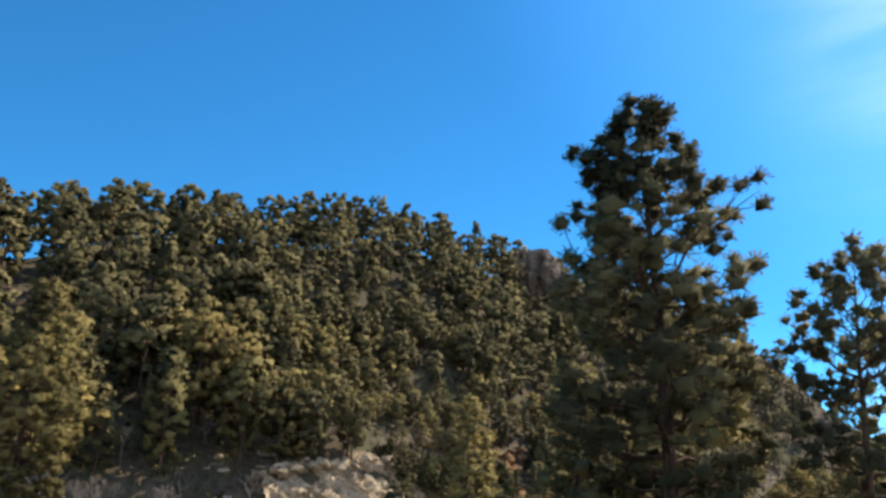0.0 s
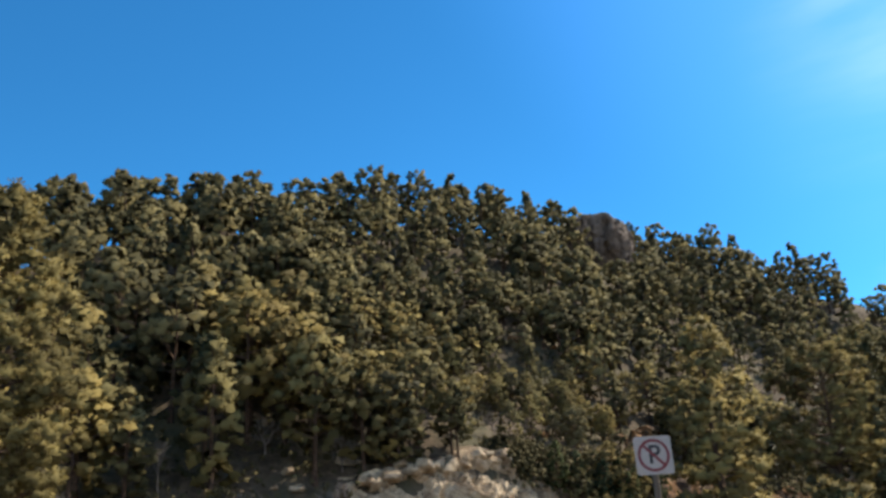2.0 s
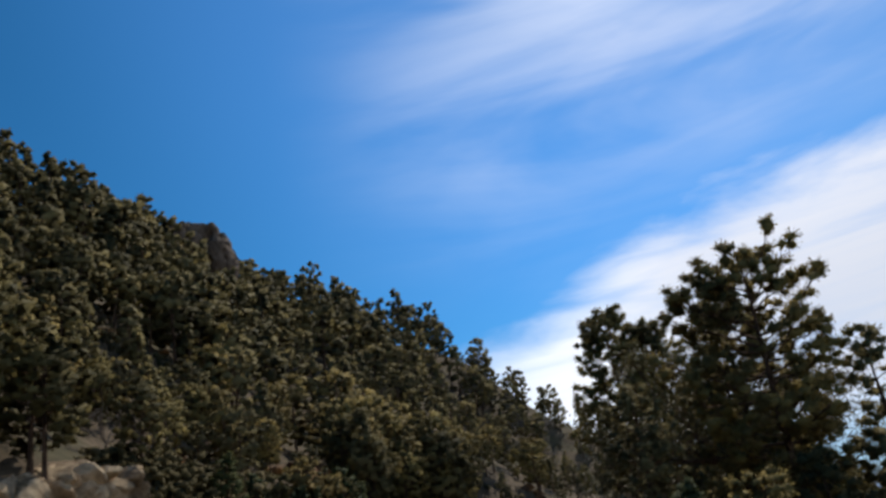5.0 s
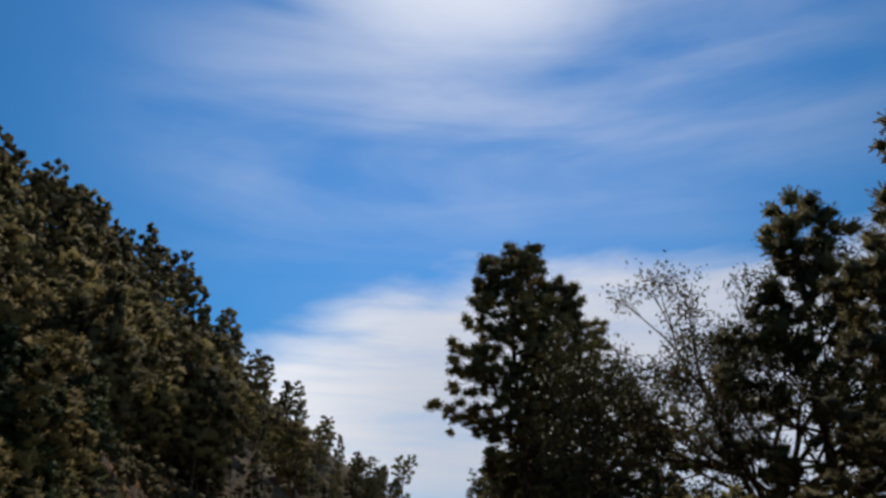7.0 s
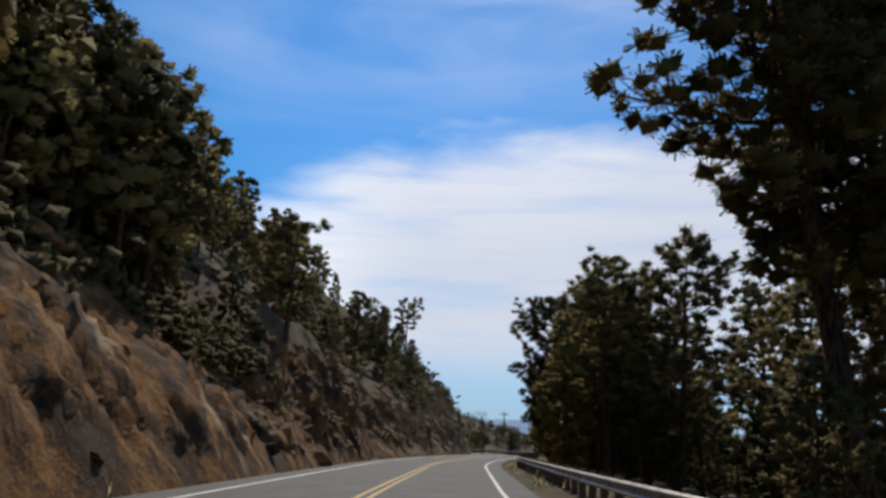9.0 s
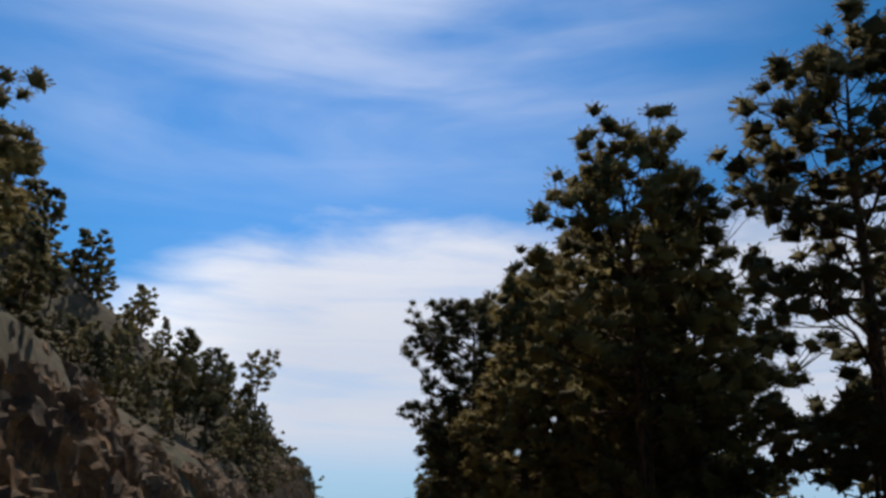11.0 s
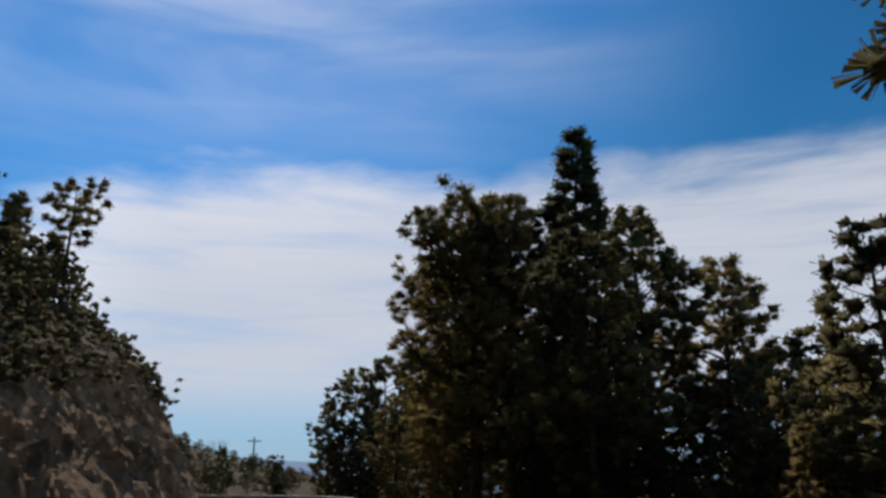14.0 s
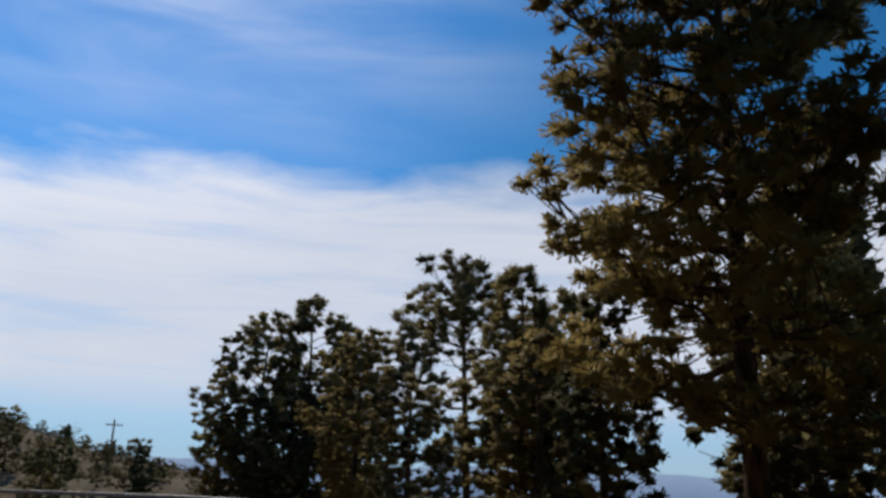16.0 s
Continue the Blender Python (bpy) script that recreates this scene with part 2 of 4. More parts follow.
def quads(rows, cols, closed=False):
    """Faces of a grid of rows x cols points."""
    r, c = np.meshgrid(np.arange(rows - 1), np.arange(cols if closed else cols - 1), indexing="ij")
    a, d = r * cols + c, r * cols + (c + 1) % cols
    return np.stack([a, d, d + cols, a + cols], -1).reshape(-1, 4)


def tube(path, radii, sides):
    """A tapered tube round a path: points and quads."""
    path = np.asarray(path, float)
    step = np.gradient(path, axis=0)
    step /= np.linalg.norm(step, axis=1)[:, None] + 1e-9
    ref = np.where(np.abs(step[:, 2:3]) > 0.9, [[1.0, 0, 0]], [[0, 0, 1.0]])
    u = np.cross(step, ref)
    u /= np.linalg.norm(u, axis=1)[:, None] + 1e-9
    v = np.cross(step, u)
    a = np.linspace(0, 2 * np.pi, sides, endpoint=False)
    ring = np.cos(a)[None, :, None] * u[:, None] + np.sin(a)[None, :, None] * v[:, None]
    pts = path[:, None] + ring * np.asarray(radii, float)[:, None, None]
    return pts.reshape(-1, 3), quads(len(path), sides, True)


def joined(pieces):
    vs, fs, k = [], [], 0
    for v, f in pieces:
        vs.append(v)
        fs.append(f + k)
        k += len(v)
    return np.concatenate(vs), np.concatenate(fs)


# ---- the lie of the land ----
def smooth_line(points, step=1.0):
    p = np.array(points, float)
    for _ in range(3):
        q = np.empty((len(p) * 2 - 2, 2))
        q[0::2], q[1::2] = 0.75 * p[:-1] + 0.25 * p[1:], 0.25 * p[:-1] + 0.75 * p[1:]
        p = np.vstack([p[:1], q, p[-1:]])
    d = np.concatenate([[0], np.cumsum(np.hypot(*np.diff(p, axis=0).T))])
    s = np.arange(0, d[-1], step)
    return np.stack([np.interp(s, d, p[:, 0]), np.interp(s, d, p[:, 1])], 1)


def offset_line(line, n):
    t = np.gradient(line, axis=0)
    t /= np.linalg.norm(t, axis=1)[:, None]
    return line + np.stack([-t[:, 1], t[:, 0]], 1) * n


# middle of the road, from behind the start to beyond the bend round the spur
ROAD = smooth_line([(230, -90), (150, -72), (90, -55.5), (70, -48.3), (58, -44.2), (46, -41.2), (34, -37.6), (24, -32.2), (14.5, -24.6),
                    (6, -14.5), (-1.0, -3.5), (-4.6, 8), (-6.2, 20), (-6.2, 40), (-5.7, 60), (-5.2, 80), (-3.6, 97), (-1.8, 112),
                    (0.8, 130), (3.8, 147), (4.0, 163), (-4, 178), (-19, 188), (-42, 200), (-72, 217), (-112, 240), (-155, 262)])
# upper edge of the cut bank, running on south as the foot of the hill
_top = offset_line(ROAD, 9.6)
_top = _top[(_top[:, 1] > 2) & (_top[:, 0] < 0)]
EDGE = np.vstack([np.stack([np.linspace(-34, _top[0, 0], 160, endpoint=False), np.linspace(-260, _top[0, 1], 160, endpoint=False)], 1), _top])


def beside(line, x, y):
    """Signed distance from a line (left is positive) and the y and index of its nearest point."""
    pts = np.stack([np.ravel(x), np.ravel(y)], 1)
    t = np.gradient(line, axis=0)
    t /= np.linalg.norm(t, axis=1)[:, None]
    best = np.empty(len(pts), int)
    for i in range(0, len(pts), 4000):
        d = ((pts[i:i + 4000, None] - line[None]) ** 2).sum(-1)
        best[i:i + 4000] = d.argmin(1)
    off = pts - line[best]
    side = t[best, 0] * off[:, 1] - t[best, 1] * off[:, 0]
    dist = np.hypot(*off.T)
    return np.where(side >= 0, dist, -dist).reshape(np.shape(x)), line[best, 1].reshape(np.shape(x)), best.reshape(np.shape(x))


BANK = ([-260, -60, -25, -8, 6, 27, 40, 52, 63, 73, 82, 92, 104, 118, 130, 150, 164, 176, 190], [2, 2.4, 3.2, 5.6, 8.0, 7.6, 6.2, 5.3, 5.2, 8.4, 8.8, 6.4, 6.0, 6.8, 7.8, 9.7, 9.0, 5, 2])
CREST = ([-300, -120, -60, -33, -19, 0, 12, 35, 44, 63, 80, 100, 112, 124, 138, 152, 166, 180, 200], [26, 31, 36, 42, 51, 56, 57, 62, 66, 65, 62, 61, 60, 57, 41, 23, 14, 7, 2])

RIDGE = ([4, 9, 13, 18, 25, 33, 45], [0.10, 0.158, 0.212, 0.34, 0.445, 0.49, 0.51])


def lumps(x, y, scale, seed=0.0):
    return np.array([noise.fractal((a * scale, b * scale, seed), 1.0, 2.1, 4) for a, b in zip(np.ravel(x), np.ravel(y))]).reshape(np.shape(x))


def land(x, y, rough=True):
    """Height of the ground."""
    x, y = np.asarray(x, float), np.asarray(y, float)
    n, _, _ = beside(ROAD, x, y)
    q, qy, _ = beside(EDGE, x, y)
    bank, crest = np.interp(qy, *BANK), np.interp(qy, *CREST)
    wild = lumps(x, y, 0.03, 3.0) * 3.0 + lumps(x, y, 0.14, 7.0) * 0.7 if rough else 0.0
    up = bank + np.interp(qy, [10, 45, 126, 150], [0.74, 0.70, 0.70, 0.82]) * q
    # the flank behind the straight is steeper
    flank = np.clip((np.arctan2(-x, y - 2.0) - 0.62) / 0.13, 0, 1) * (x < 0)
    up = up + np.interp(y, [10, 42, 60], [0.0, 0.26, 0.21]) * np.maximum(0.0, q - 12) * flank
    up = up + np.interp(np.degrees(np.arctan2(-x, y - 2.0)), [13, 21], [0.0, 1.0]) * np.interp(y, [85, 112, 130], [0.0, 0.09, 0.11]) * np.maximum(0.0, q) * (1 - flank)
    # the ridge behind the spur: its slope against the bearing from the foot of the hill
    bearing, away = np.degrees(np.arctan2(-x, y - 2.0)), np.hypot(x, y - 2.0)
    ridge = np.clip(np.interp(bearing, *RIDGE) * away - 9.0, 0, 72) * np.clip((-x - 22) / 14, 0, 1) * np.clip((y - 95) / 20, 0, 1)
    crest = np.maximum(crest, np.where(x < 0, ridge, 0.0))
    hill = -4.0 * np.log(np.exp(-np.clip(up, -50, 300) / 4.0) + np.exp(-np.clip(crest, 0, 300) / 4.0))
    hill = hill + wild * np.clip(q / 12, 0, 1) + 4.5 * np.exp(-((x + 48) / 9) ** 2 - ((y - 141) / 13) ** 2)
    z = np.where(q > 0, hill, np.where(q > -4.0, (bank - 0.5) * np.clip(1 + q / 4.0, 0, 1), 0.0))
    open_ = np.clip((np.abs(n) - 6.0) / 10, 0, 1)
    meadow = np.where(q < -4.0, wild * 0.4 * open_, 0.0)
    fall = np.where((n < -6.5) & (q < -4), -(np.clip(-n - 6.5, 0, 26) * 0.16 + np.clip(-n - 32.5, 0, 90) * 0.45), 0.0) * np.clip((205 - y + np.clip(x - 10, 0, 60)) / 20, 0, 1)
    z = z + meadow + fall
    # wooded rise beyond the bend, and the plain far below
    z = z + np.exp(-((x + 45) / 48) ** 2 - ((y - 285) / 70) ** 2) * 23 * np.clip((y - 192) / 50, 0, 1)
    far = np.clip((np.hypot(x, y - 60) - 260) / 500, 0, 1)
    z = z - far * 60 * (x > -140)
    return np.where(np.abs(n) < 5.2, np.minimum(z, -0.05), z)


def build_ground():
    def line(a, b, fine, lo, hi, grow=1.17):
        mid = list(np.arange(a, b + 1e-6, fine))
        out, d = [], fine
        v = a
        while v > lo:
            d *= grow
            v -= d
            out.append(v)
        left = out[::-1]
        out, d, v = [], fine, b
        while v < hi:
            d *= grow
            v += d
            out.append(v)
        return np.array(left + mid + out)
    xs, ys = line(-30, 40, 1.25, -4000, 4000), line(-55, 195, 1.6, -4000, 4500)
    gx, gy = np.meshgrid(xs, ys, indexing="xy")
    z = land(gx, gy)
    me = mesh_of("ground", np.stack([gx, gy, z], -1).reshape(-1, 3), quads(len(ys), len(xs)), soil, True)
    tagged(new("ground", me), "dry brown forest floor with rocks and grass", "ground", kind="structure")


build_ground()


def strip(line, n0, n1, z, step=1):
    a, b = offset_line(line, n0)[::step], offset_line(line, n1)[::step]
    v = np.stack([np.c_[b, np.full(len(b), z)], np.c_[a, np.full(len(a), z)]], 1).reshape(-1, 3)
    return v, quads(len(a), 2)[:, ::-1]


v, f = strip(ROAD, -4.5, 4.5, 0.0)
road = tagged(new("road", mesh_of("road", v, f, asphalt)), "grey worn two-lane asphalt mountain road", "road", kind="structure")
for name, n0, mat, wide, label in (("centre_line", 0.09, yellow, 0.11, "faded yellow centre line"), ("centre_line", -0.20, yellow, 0.11, "faded yellow centre line"),
                                   ("edge_line", 3.45, white, 0.13, "white edge line"), ("edge_line", -3.58, white, 0.13, "white edge line")):
    v, f = strip(ROAD, n0, n0 + wide, 0.005)
    part(name, mesh_of(name, v, f, mat), road, label)


# ---- rock cut ----
def build_rock_cut():
    """The blasted bank: blocky granite at both ends, a gullied soil slope with stones between them."""
    keep = EDGE[EDGE[:, 1] > -9]
    d = np.concatenate([[0], np.cumsum(np.hypot(*np.diff(keep, axis=0).T))])
    s = np.arange(0, d[-1], 0.33)
    line = np.stack([np.interp(s, d, keep[:, 0]), np.interp(s, d, keep[:, 1])], 1)
    t = np.gradient(line, axis=0)
    t /= np.linalg.norm(t, axis=1)[:, None]
    nx = np.stack([-t[:, 1], t[:, 0]], 1)
    k = 46
    u = np.linspace(0, 1.45, k)
    bank = np.interp(line[:, 1], *BANK)
    pts = np.empty((len(s), k, 3))
    for j, w in enumerate(u):
        off = -5.0 + 5.0 * w if w <= 1 else (w - 1) * 6.5
        lift = bank * (w ** 0.85) if w <= 1 else bank + 0.80 * (w - 1) * 6.5
        pts[:, j, :2] = line + nx * off
        pts[:, j, 2] = lift - 0.15
    flat = pts.reshape(-1, 3)
    blocky = np.interp(flat[:, 1], [-40, 12, 24, 50, 64, 200], [1, 1, 0.10, 0.14, 0.85, 1])

    def chance(a, b, k):
        v = np.sin(a * 12.9898 + b * 78.233 + k * 37.719) * 43758.5453
        return v - np.floor(v)

    def field(scale, seed, octaves=3):
        return np.array([noise.fractal((p[0] * scale, p[1] * scale, p[2] * scale + seed), 1.0, 2.0, octaves) for p in flat])
    warp, broad, rough, grit = field(0.25, 1.0), field(0.16, 5.0), field(1.3, 9.0, 4), field(3.2, 12.0, 2)
    # layers of the granite dip along the road; each is broken into blocks that stand out or fall back
    across, along = flat[:, 2] * 0.80 + flat[:, 1] * 0.60, flat[:, 1] * 0.80 - flat[:, 2] * 0.60
    relief = np.zeros(len(flat))
    for thick, wide, deep, seed in ((1.9, 3.6, 0.95, 0), (0.75, 1.5, 0.50, 3), (0.34, 0.8, 0.20, 7)):
        c = across / thick + warp * 0.9 + seed
        layer = np.floor(c)
        e = along / wide + chance(layer, seed, 1.0) * 7 + warp * 0.7
        block = np.floor(e)
        fc, fe = c - layer, e - block
        slant = (fc - 0.5) * (chance(layer, block, seed + 2) - 0.25) + (fe - 0.5) * (chance(layer, block, seed + 3) - 0.5) * 0.9
        joint = np.clip(1 - np.minimum(np.minimum(fc, 1 - fc) * thick, np.minimum(fe, 1 - fe) * wide) / 0.10, 0, 1)
        relief += deep * (chance(layer, block, seed + 1) - 0.5 + slant) - joint * deep * 0.22
    runnel = np.abs(np.array([noise.fractal((p[1] * 0.34 + p[2] * 0.20, p[2] * 0.06, 4.0), 1.0, 2.0, 4) for p in flat]))
    out = blocky * relief + (1 - blocky) * (0.40 - runnel * 1.15 + relief * 0.16) + rough * 0.16 + grit * 0.06 + broad * 0.7
    w = np.tile(u, len(s))
    fade = np.clip(w * 4, 0.15, 1) * np.clip((1.45 - w) * 3, 0, 1)
    out = out * fade - 0.9 * np.clip((w - 1.25) * 5, 0, 1)
    nrm = np.repeat(nx, k, axis=0)
    flat[:, :2] -= nrm * (out * 0.8)[:, None]
    flat[:, 2] += out * 0.45 * np.clip(w * 3, 0, 1)
    me = mesh_of("rock_cut", flat, quads(len(s), k), rock)
    mid_y = np.repeat(line[:-1, 1], k - 1)
    me.polygons.foreach_set("use_smooth", (mid_y > 22) & (mid_y < 54))
    tagged(new("rock_cut", me), "tan and rust brown blasted granite road cut", "rock face", kind="structure")


build_rock_cut()


def boulder_mesh(seed, size=1.0):
    rnd = random.Random(seed)
    bm = bmesh.new()
    bmesh.ops.create_icosphere(bm, subdivisions=3, radius=size)
    cuts = [(Vector((rnd.gauss(0, 1), rnd.gauss(0, 1), rnd.gauss(0, 1))).normalized(), rnd.uniform(0.5, 0.85) * size) for _ in range(11)]
    for v in bm.verts:
        for n, d in cuts:
            over = v.co.dot(n) - d
            if over > 0:
                v.co -= n * over
        v.co += v.normal * noise.fractal(v.co * 2.5 / size + Vector((seed, 0, 0)), 1.0, 2.0, 3) * 0.06 * size
        v.co.z *= 0.8
    me = bpy.data.meshes.new("boulder")
    bm.to_mesh(me)
    bm.free()
    me.materials.append(rock)
    return me


# ---- trees ----
def spray(rnd, centres, dirs, out, count, length, width, spread=0.15):
    """Loose blades: count thin triangles round each centre, leaning along dirs."""
    m = len(centres)
    d = rnd.normal(size=(m, count, 3)) + dirs[:, None] * 0.6
    d /= np.linalg.norm(d, axis=2)[..., None] + 1e-9
    ln = length * rnd.uniform(0.6, 1.15, (m, count, 1))
    side = np.cross(d, rnd.normal(size=(m, count, 3)))
    side /= np.linalg.norm(side, axis=2)[..., None] + 1e-9
    root = centres[:, None] + rnd.normal(0, 1.0, (m, count, 3)) * spread * np.array([1.0, 1.0, 0.7])
    tri = np.stack([root + side * width * 0.5, root - side * width * 0.5, root + d * ln], 2)
    n = out[:, None] * 1.3 + d * 0.5 + rnd.normal(0, 0.15, (m, count, 3)) + np.array([0, 0, 0.25])
    return facing_out(tri, n)


def facing_out(tri, n):
    n /= np.linalg.norm(n, axis=2)[..., None] + 1e-9
    g = np.cross(tri[:, :, 1] - tri[:, :, 0], tri[:, :, 2] - tri[:, :, 0])
    turn = ((g * n).sum(-1) < 0)
    tri[turn, 0], tri[turn, 1] = tri[turn, 1].copy(), tri[turn, 0].copy()
    return tri.reshape(-1, 3), np.repeat(n.reshape(-1, 3), 3, axis=0)


def brushes(rnd, centres, size, lean, out, count, width, own=1.0):
    """Round brushes of needles: each centre bristles all round; most bundles fan out to a blunt end, the rest are pointed."""
    m = len(centres)
    d = rnd.normal(size=(m, count, 3)) + lean[:, None] * 0.45
    d /= np.linalg.norm(d, axis=2)[..., None] + 1e-9
    side = np.cross(d, rnd.normal(size=(m, count, 3)))
    side /= np.linalg.norm(side, axis=2)[..., None] + 1e-9
    r = size[:, None, None]
    squash = np.array([1.0, 1.0, 0.8])
    root = centres[:, None] + d * r * rnd.uniform(0.05, 0.45, (m, count, 1)) * squash
    tip = centres[:, None] + d * r * rnd.uniform(0.80, 1.06, (m, count, 1)) * squash
    half = side * (width * rnd.uniform(0.35, 0.65, (m, count, 1)))
    fan = (np.arange(count) % 4 != 0)[None, :, None]
    tri = np.stack([np.where(fan, tip, root) + half, np.where(fan, tip, root) - half, np.where(fan, root, tip)], 2)
    n = d * 0.75 * own + out[:, None] * 0.9 + np.array([0, 0, 0.22])
    return facing_out(tri, n)


OCTA = np.array([(1, 0, 0), (0, 1, 0), (-1, 0, 0), (0, -1, 0), (0, 0, 1), (0, 0, -1)], float)
OCTA_F = np.array([(0, 1, 4), (1, 2, 4), (2, 3, 4), (3, 0, 4), (1, 0, 5), (2, 1, 5), (3, 2, 5), (0, 3, 5)])


def puffs(rnd, centres, out, size, own=1.0):
    """The shaded hearts of the brushes: small jagged lumps."""
    m = len(centres)
    q = np.linalg.qr(rnd.normal(size=(m, 3, 3)))[0]
    q[np.linalg.det(q) < 0] *= -1
    d = np.einsum("vk,mjk->mvj", OCTA, q)
    r = size[:, None, None] * rnd.uniform(0.7, 1.3, (m, 6, 1))
    v = centres[:, None] + d * r * np.array([1.0, 1.0, 0.75])
    n = d * 0.8 * own + out[:, None] * 0.7 + np.array([0, 0, 0.2])
    n /= np.linalg.norm(n, axis=2)[..., None] + 1e-9
    f = (OCTA_F[None] + 6 * np.arange(m)[:, None, None]).reshape(-1, 3)
    return v.reshape(-1, 3), f, n.reshape(-1, 3)


def foliage(rnd, cen, size, lean, out, count, width, heart=0.6, form=0.0):
    """Brushes of needles with their hearts: points, triangles and normals."""
    own = 1.0 - 0.55 * form              # form: how far the crown is shaded as one mass
    t1, n1 = brushes(rnd, cen, size, lean, out, count, width, own)
    v2, f2, n2 = puffs(rnd, cen, out, size * heart, own)
    f1 = np.arange(len(t1)).reshape(-1, 3)
    return np.concatenate([t1, v2]), np.concatenate([f1, f2 + len(t1)]), np.concatenate([n1, n2])


def pine_meshes(seed, height, bare, radius, limbs, dense, count, brush, width, leaf, lean=0.09, spike=0.0, sides=8, heart=0.68, flat=0.0, droop=0.0, gaps=0.0, form=0.0):
    """Trunk, branches and needle crown of a pine. bare: part of the trunk below the crown; dense: brushes for each metre
    of limb; brush: their radius; flat: 1 gives an open top of level storeys; gaps: share of limbs that are missing."""
    rnd = np.random.default_rng(seed)
    zz = np.linspace(0, 1, 9)
    sway = np.cumsum(rnd.normal(0, lean, (9, 2)), axis=0) * zz[:, None]
    axis = np.c_[sway, zz * height * 0.97]
    r0 = 0.012 * height + 0.06
    rad = r0 * (1 - zz) ** 0.8 + 0.02
    rad[0] *= 1.25
    tv, tf = tube(axis, rad, sides)
    bits, cen, dirs, size = [], [], [], []
    lobes = rnd.uniform(0, 6.28, 3)
    for i in range(limbs):
        u = min(1.0, (i + rnd.uniform(0.1, 0.9)) / limbs)
        if rnd.random() < gaps * (1 - u):
            continue
        z = height * (bare + (0.985 - bare) * u)
        prof = min(1.0, 0.5 + 1.5 * u) * (1 - u ** (2.3 - 1.3 * spike)) ** (0.75 + 0.25 * spike)
        a = i * 2.399 + rnd.normal(0, 0.45)
        lobe = 1 + 0.16 * math.sin(a + lobes[0]) + 0.16 * math.sin(2 * a + lobes[1] + 7 * u) + 0.12 * math.sin(11 * u + lobes[2])
        ln = radius * (prof * rnd.uniform(0.66, 1.12) * lobe + 0.10)
        rise = (-0.12 - droop + 0.80 * u) * (1 - 0.4 * spike) * (1 - 0.7 * flat) + rnd.normal(0, 0.10)
        hub = np.array([np.interp(z, axis[:, 2], axis[:, 0]), np.interp(z, axis[:, 2], axis[:, 1]), z])
        out = np.array([math.cos(a), math.sin(a), 0.0])
        cross = np.array([-out[1], out[0], 0.0])
        tt = np.linspace(0, 1, 5)
        line = hub + out * (tt * ln)[:, None] + np.array([0, 0, 1.0]) * ((rise * tt + 0.25 * tt ** 2) * ln)[:, None]
        line[1:] += rnd.normal(0, 0.05 * ln, (4, 3))
        br = (0.010 + 0.024 * ln * (1 - 0.5 * u)) * (1 - tt * 0.85)
        bits.append(tube(line, br, 4) if sides >= 7 else tube(line[::2], br[::2], 3))
        k = max(2, int(round(0.8 + dense * ln)))
        t = 0.30 + 0.72 * (np.arange(k) + rnd.uniform(0, 1, k)) / k
        t[0] = 1.0
        mid = np.stack([np.interp(t, tt, line[:, j]) for j in range(3)], 1)
        reach = 0.40 * ln * np.sin(np.pi * np.clip(t * 0.82, 0, 1)) + 0.5 * brush
        sway2 = rnd.uniform(-1, 1, k)
        sway2[0] *= 0.2
        mid += cross * (sway2 * reach)[:, None]
        mid[:, 2] += rnd.normal(0.10, 0.05 * ln + 0.3 * brush, k) * (1 - 0.4 * flat)
        cen.append(mid)
        size.append(brush * rnd.uniform(0.72, 1.28, k))
        dirs.append(np.tile(out * 0.5 + np.array([0, 0, 0.6]), (k, 1)))
        if sides >= 8:                    # side twigs that carry the brushes
            for j in range(1, k):
                root = np.array([np.interp(max(0.1, t[j] - 0.20), tt, line[:, c]) for c in range(3)])
                bits.append(tube(np.stack([root, (root + mid[j]) * 0.5 + [0, 0, -0.04], mid[j]]), [0.024, 0.017, 0.010], 3))
    bv, bf = joined(bits)

    def outward(pts):
        v = np.c_[pts[:, 0] - np.interp(pts[:, 2], axis[:, 2], axis[:, 0]), pts[:, 1] - np.interp(pts[:, 2], axis[:, 2], axis[:, 1]),
                  (pts[:, 2] - height * (0.42 + 0.35 * bare)) * 0.42]
        return v / (np.linalg.norm(v, axis=1)[:, None] + 1e-6)

    cen, dirs, size = np.concatenate(cen), np.concatenate(dirs), np.concatenate(size)
    crown = foliage(rnd, cen, size, dirs, outward(cen), count, width, heart, form)
    return (tv, tf), (bv, bf), crown, leaf


def tree_thing(name, meshes, label, category, group, m, crown_label="dark green needle crown"):
    """A tree as a thing with its parts."""
    (tv, tf), (bv, bf), (cv, cf, cn), leaf = meshes
    ob = tagged(new(name), label, category, group)
    wv, wf = joined([(tv, tf), (bv, bf)])
    part("trunk", mesh_of("trunk", wv, wf, bark, True), ob)
    part("crown", mesh_of("crown", cv, cf, leaf, True, cn), ob, crown_label)
    ob.matrix_basis = m
    return ob


def stand(x, y, turn=0.0, size=1.0, sink=0.2, tall=1.0):
    z = float(land(np.array([x]), np.array([y]))[0])
    return Matrix.LocRotScale((x, y, z - sink), Euler((0, 0, turn)), (size, size, size * tall))


def leaning(x, y, turn, size, way, degrees):
    """As stand(), with the top leaning towards way."""
    m = stand(x, y, turn, size)
    tilt = Matrix.Rotation(radians(degrees), 4, Vector((-way[1], way[0], 0.0)))
    return Matrix.Translation(m.translation) @ tilt @ Matrix.Translation(-m.translation) @ m


def again(ob, m):
    """A copy of a tree whose size comes from m alone."""
    return copy_thing(ob, m @ Matrix.Diagonal((1 / ob.scale[0], 1 / ob.scale[1], 1 / ob.scale[2], 1)))


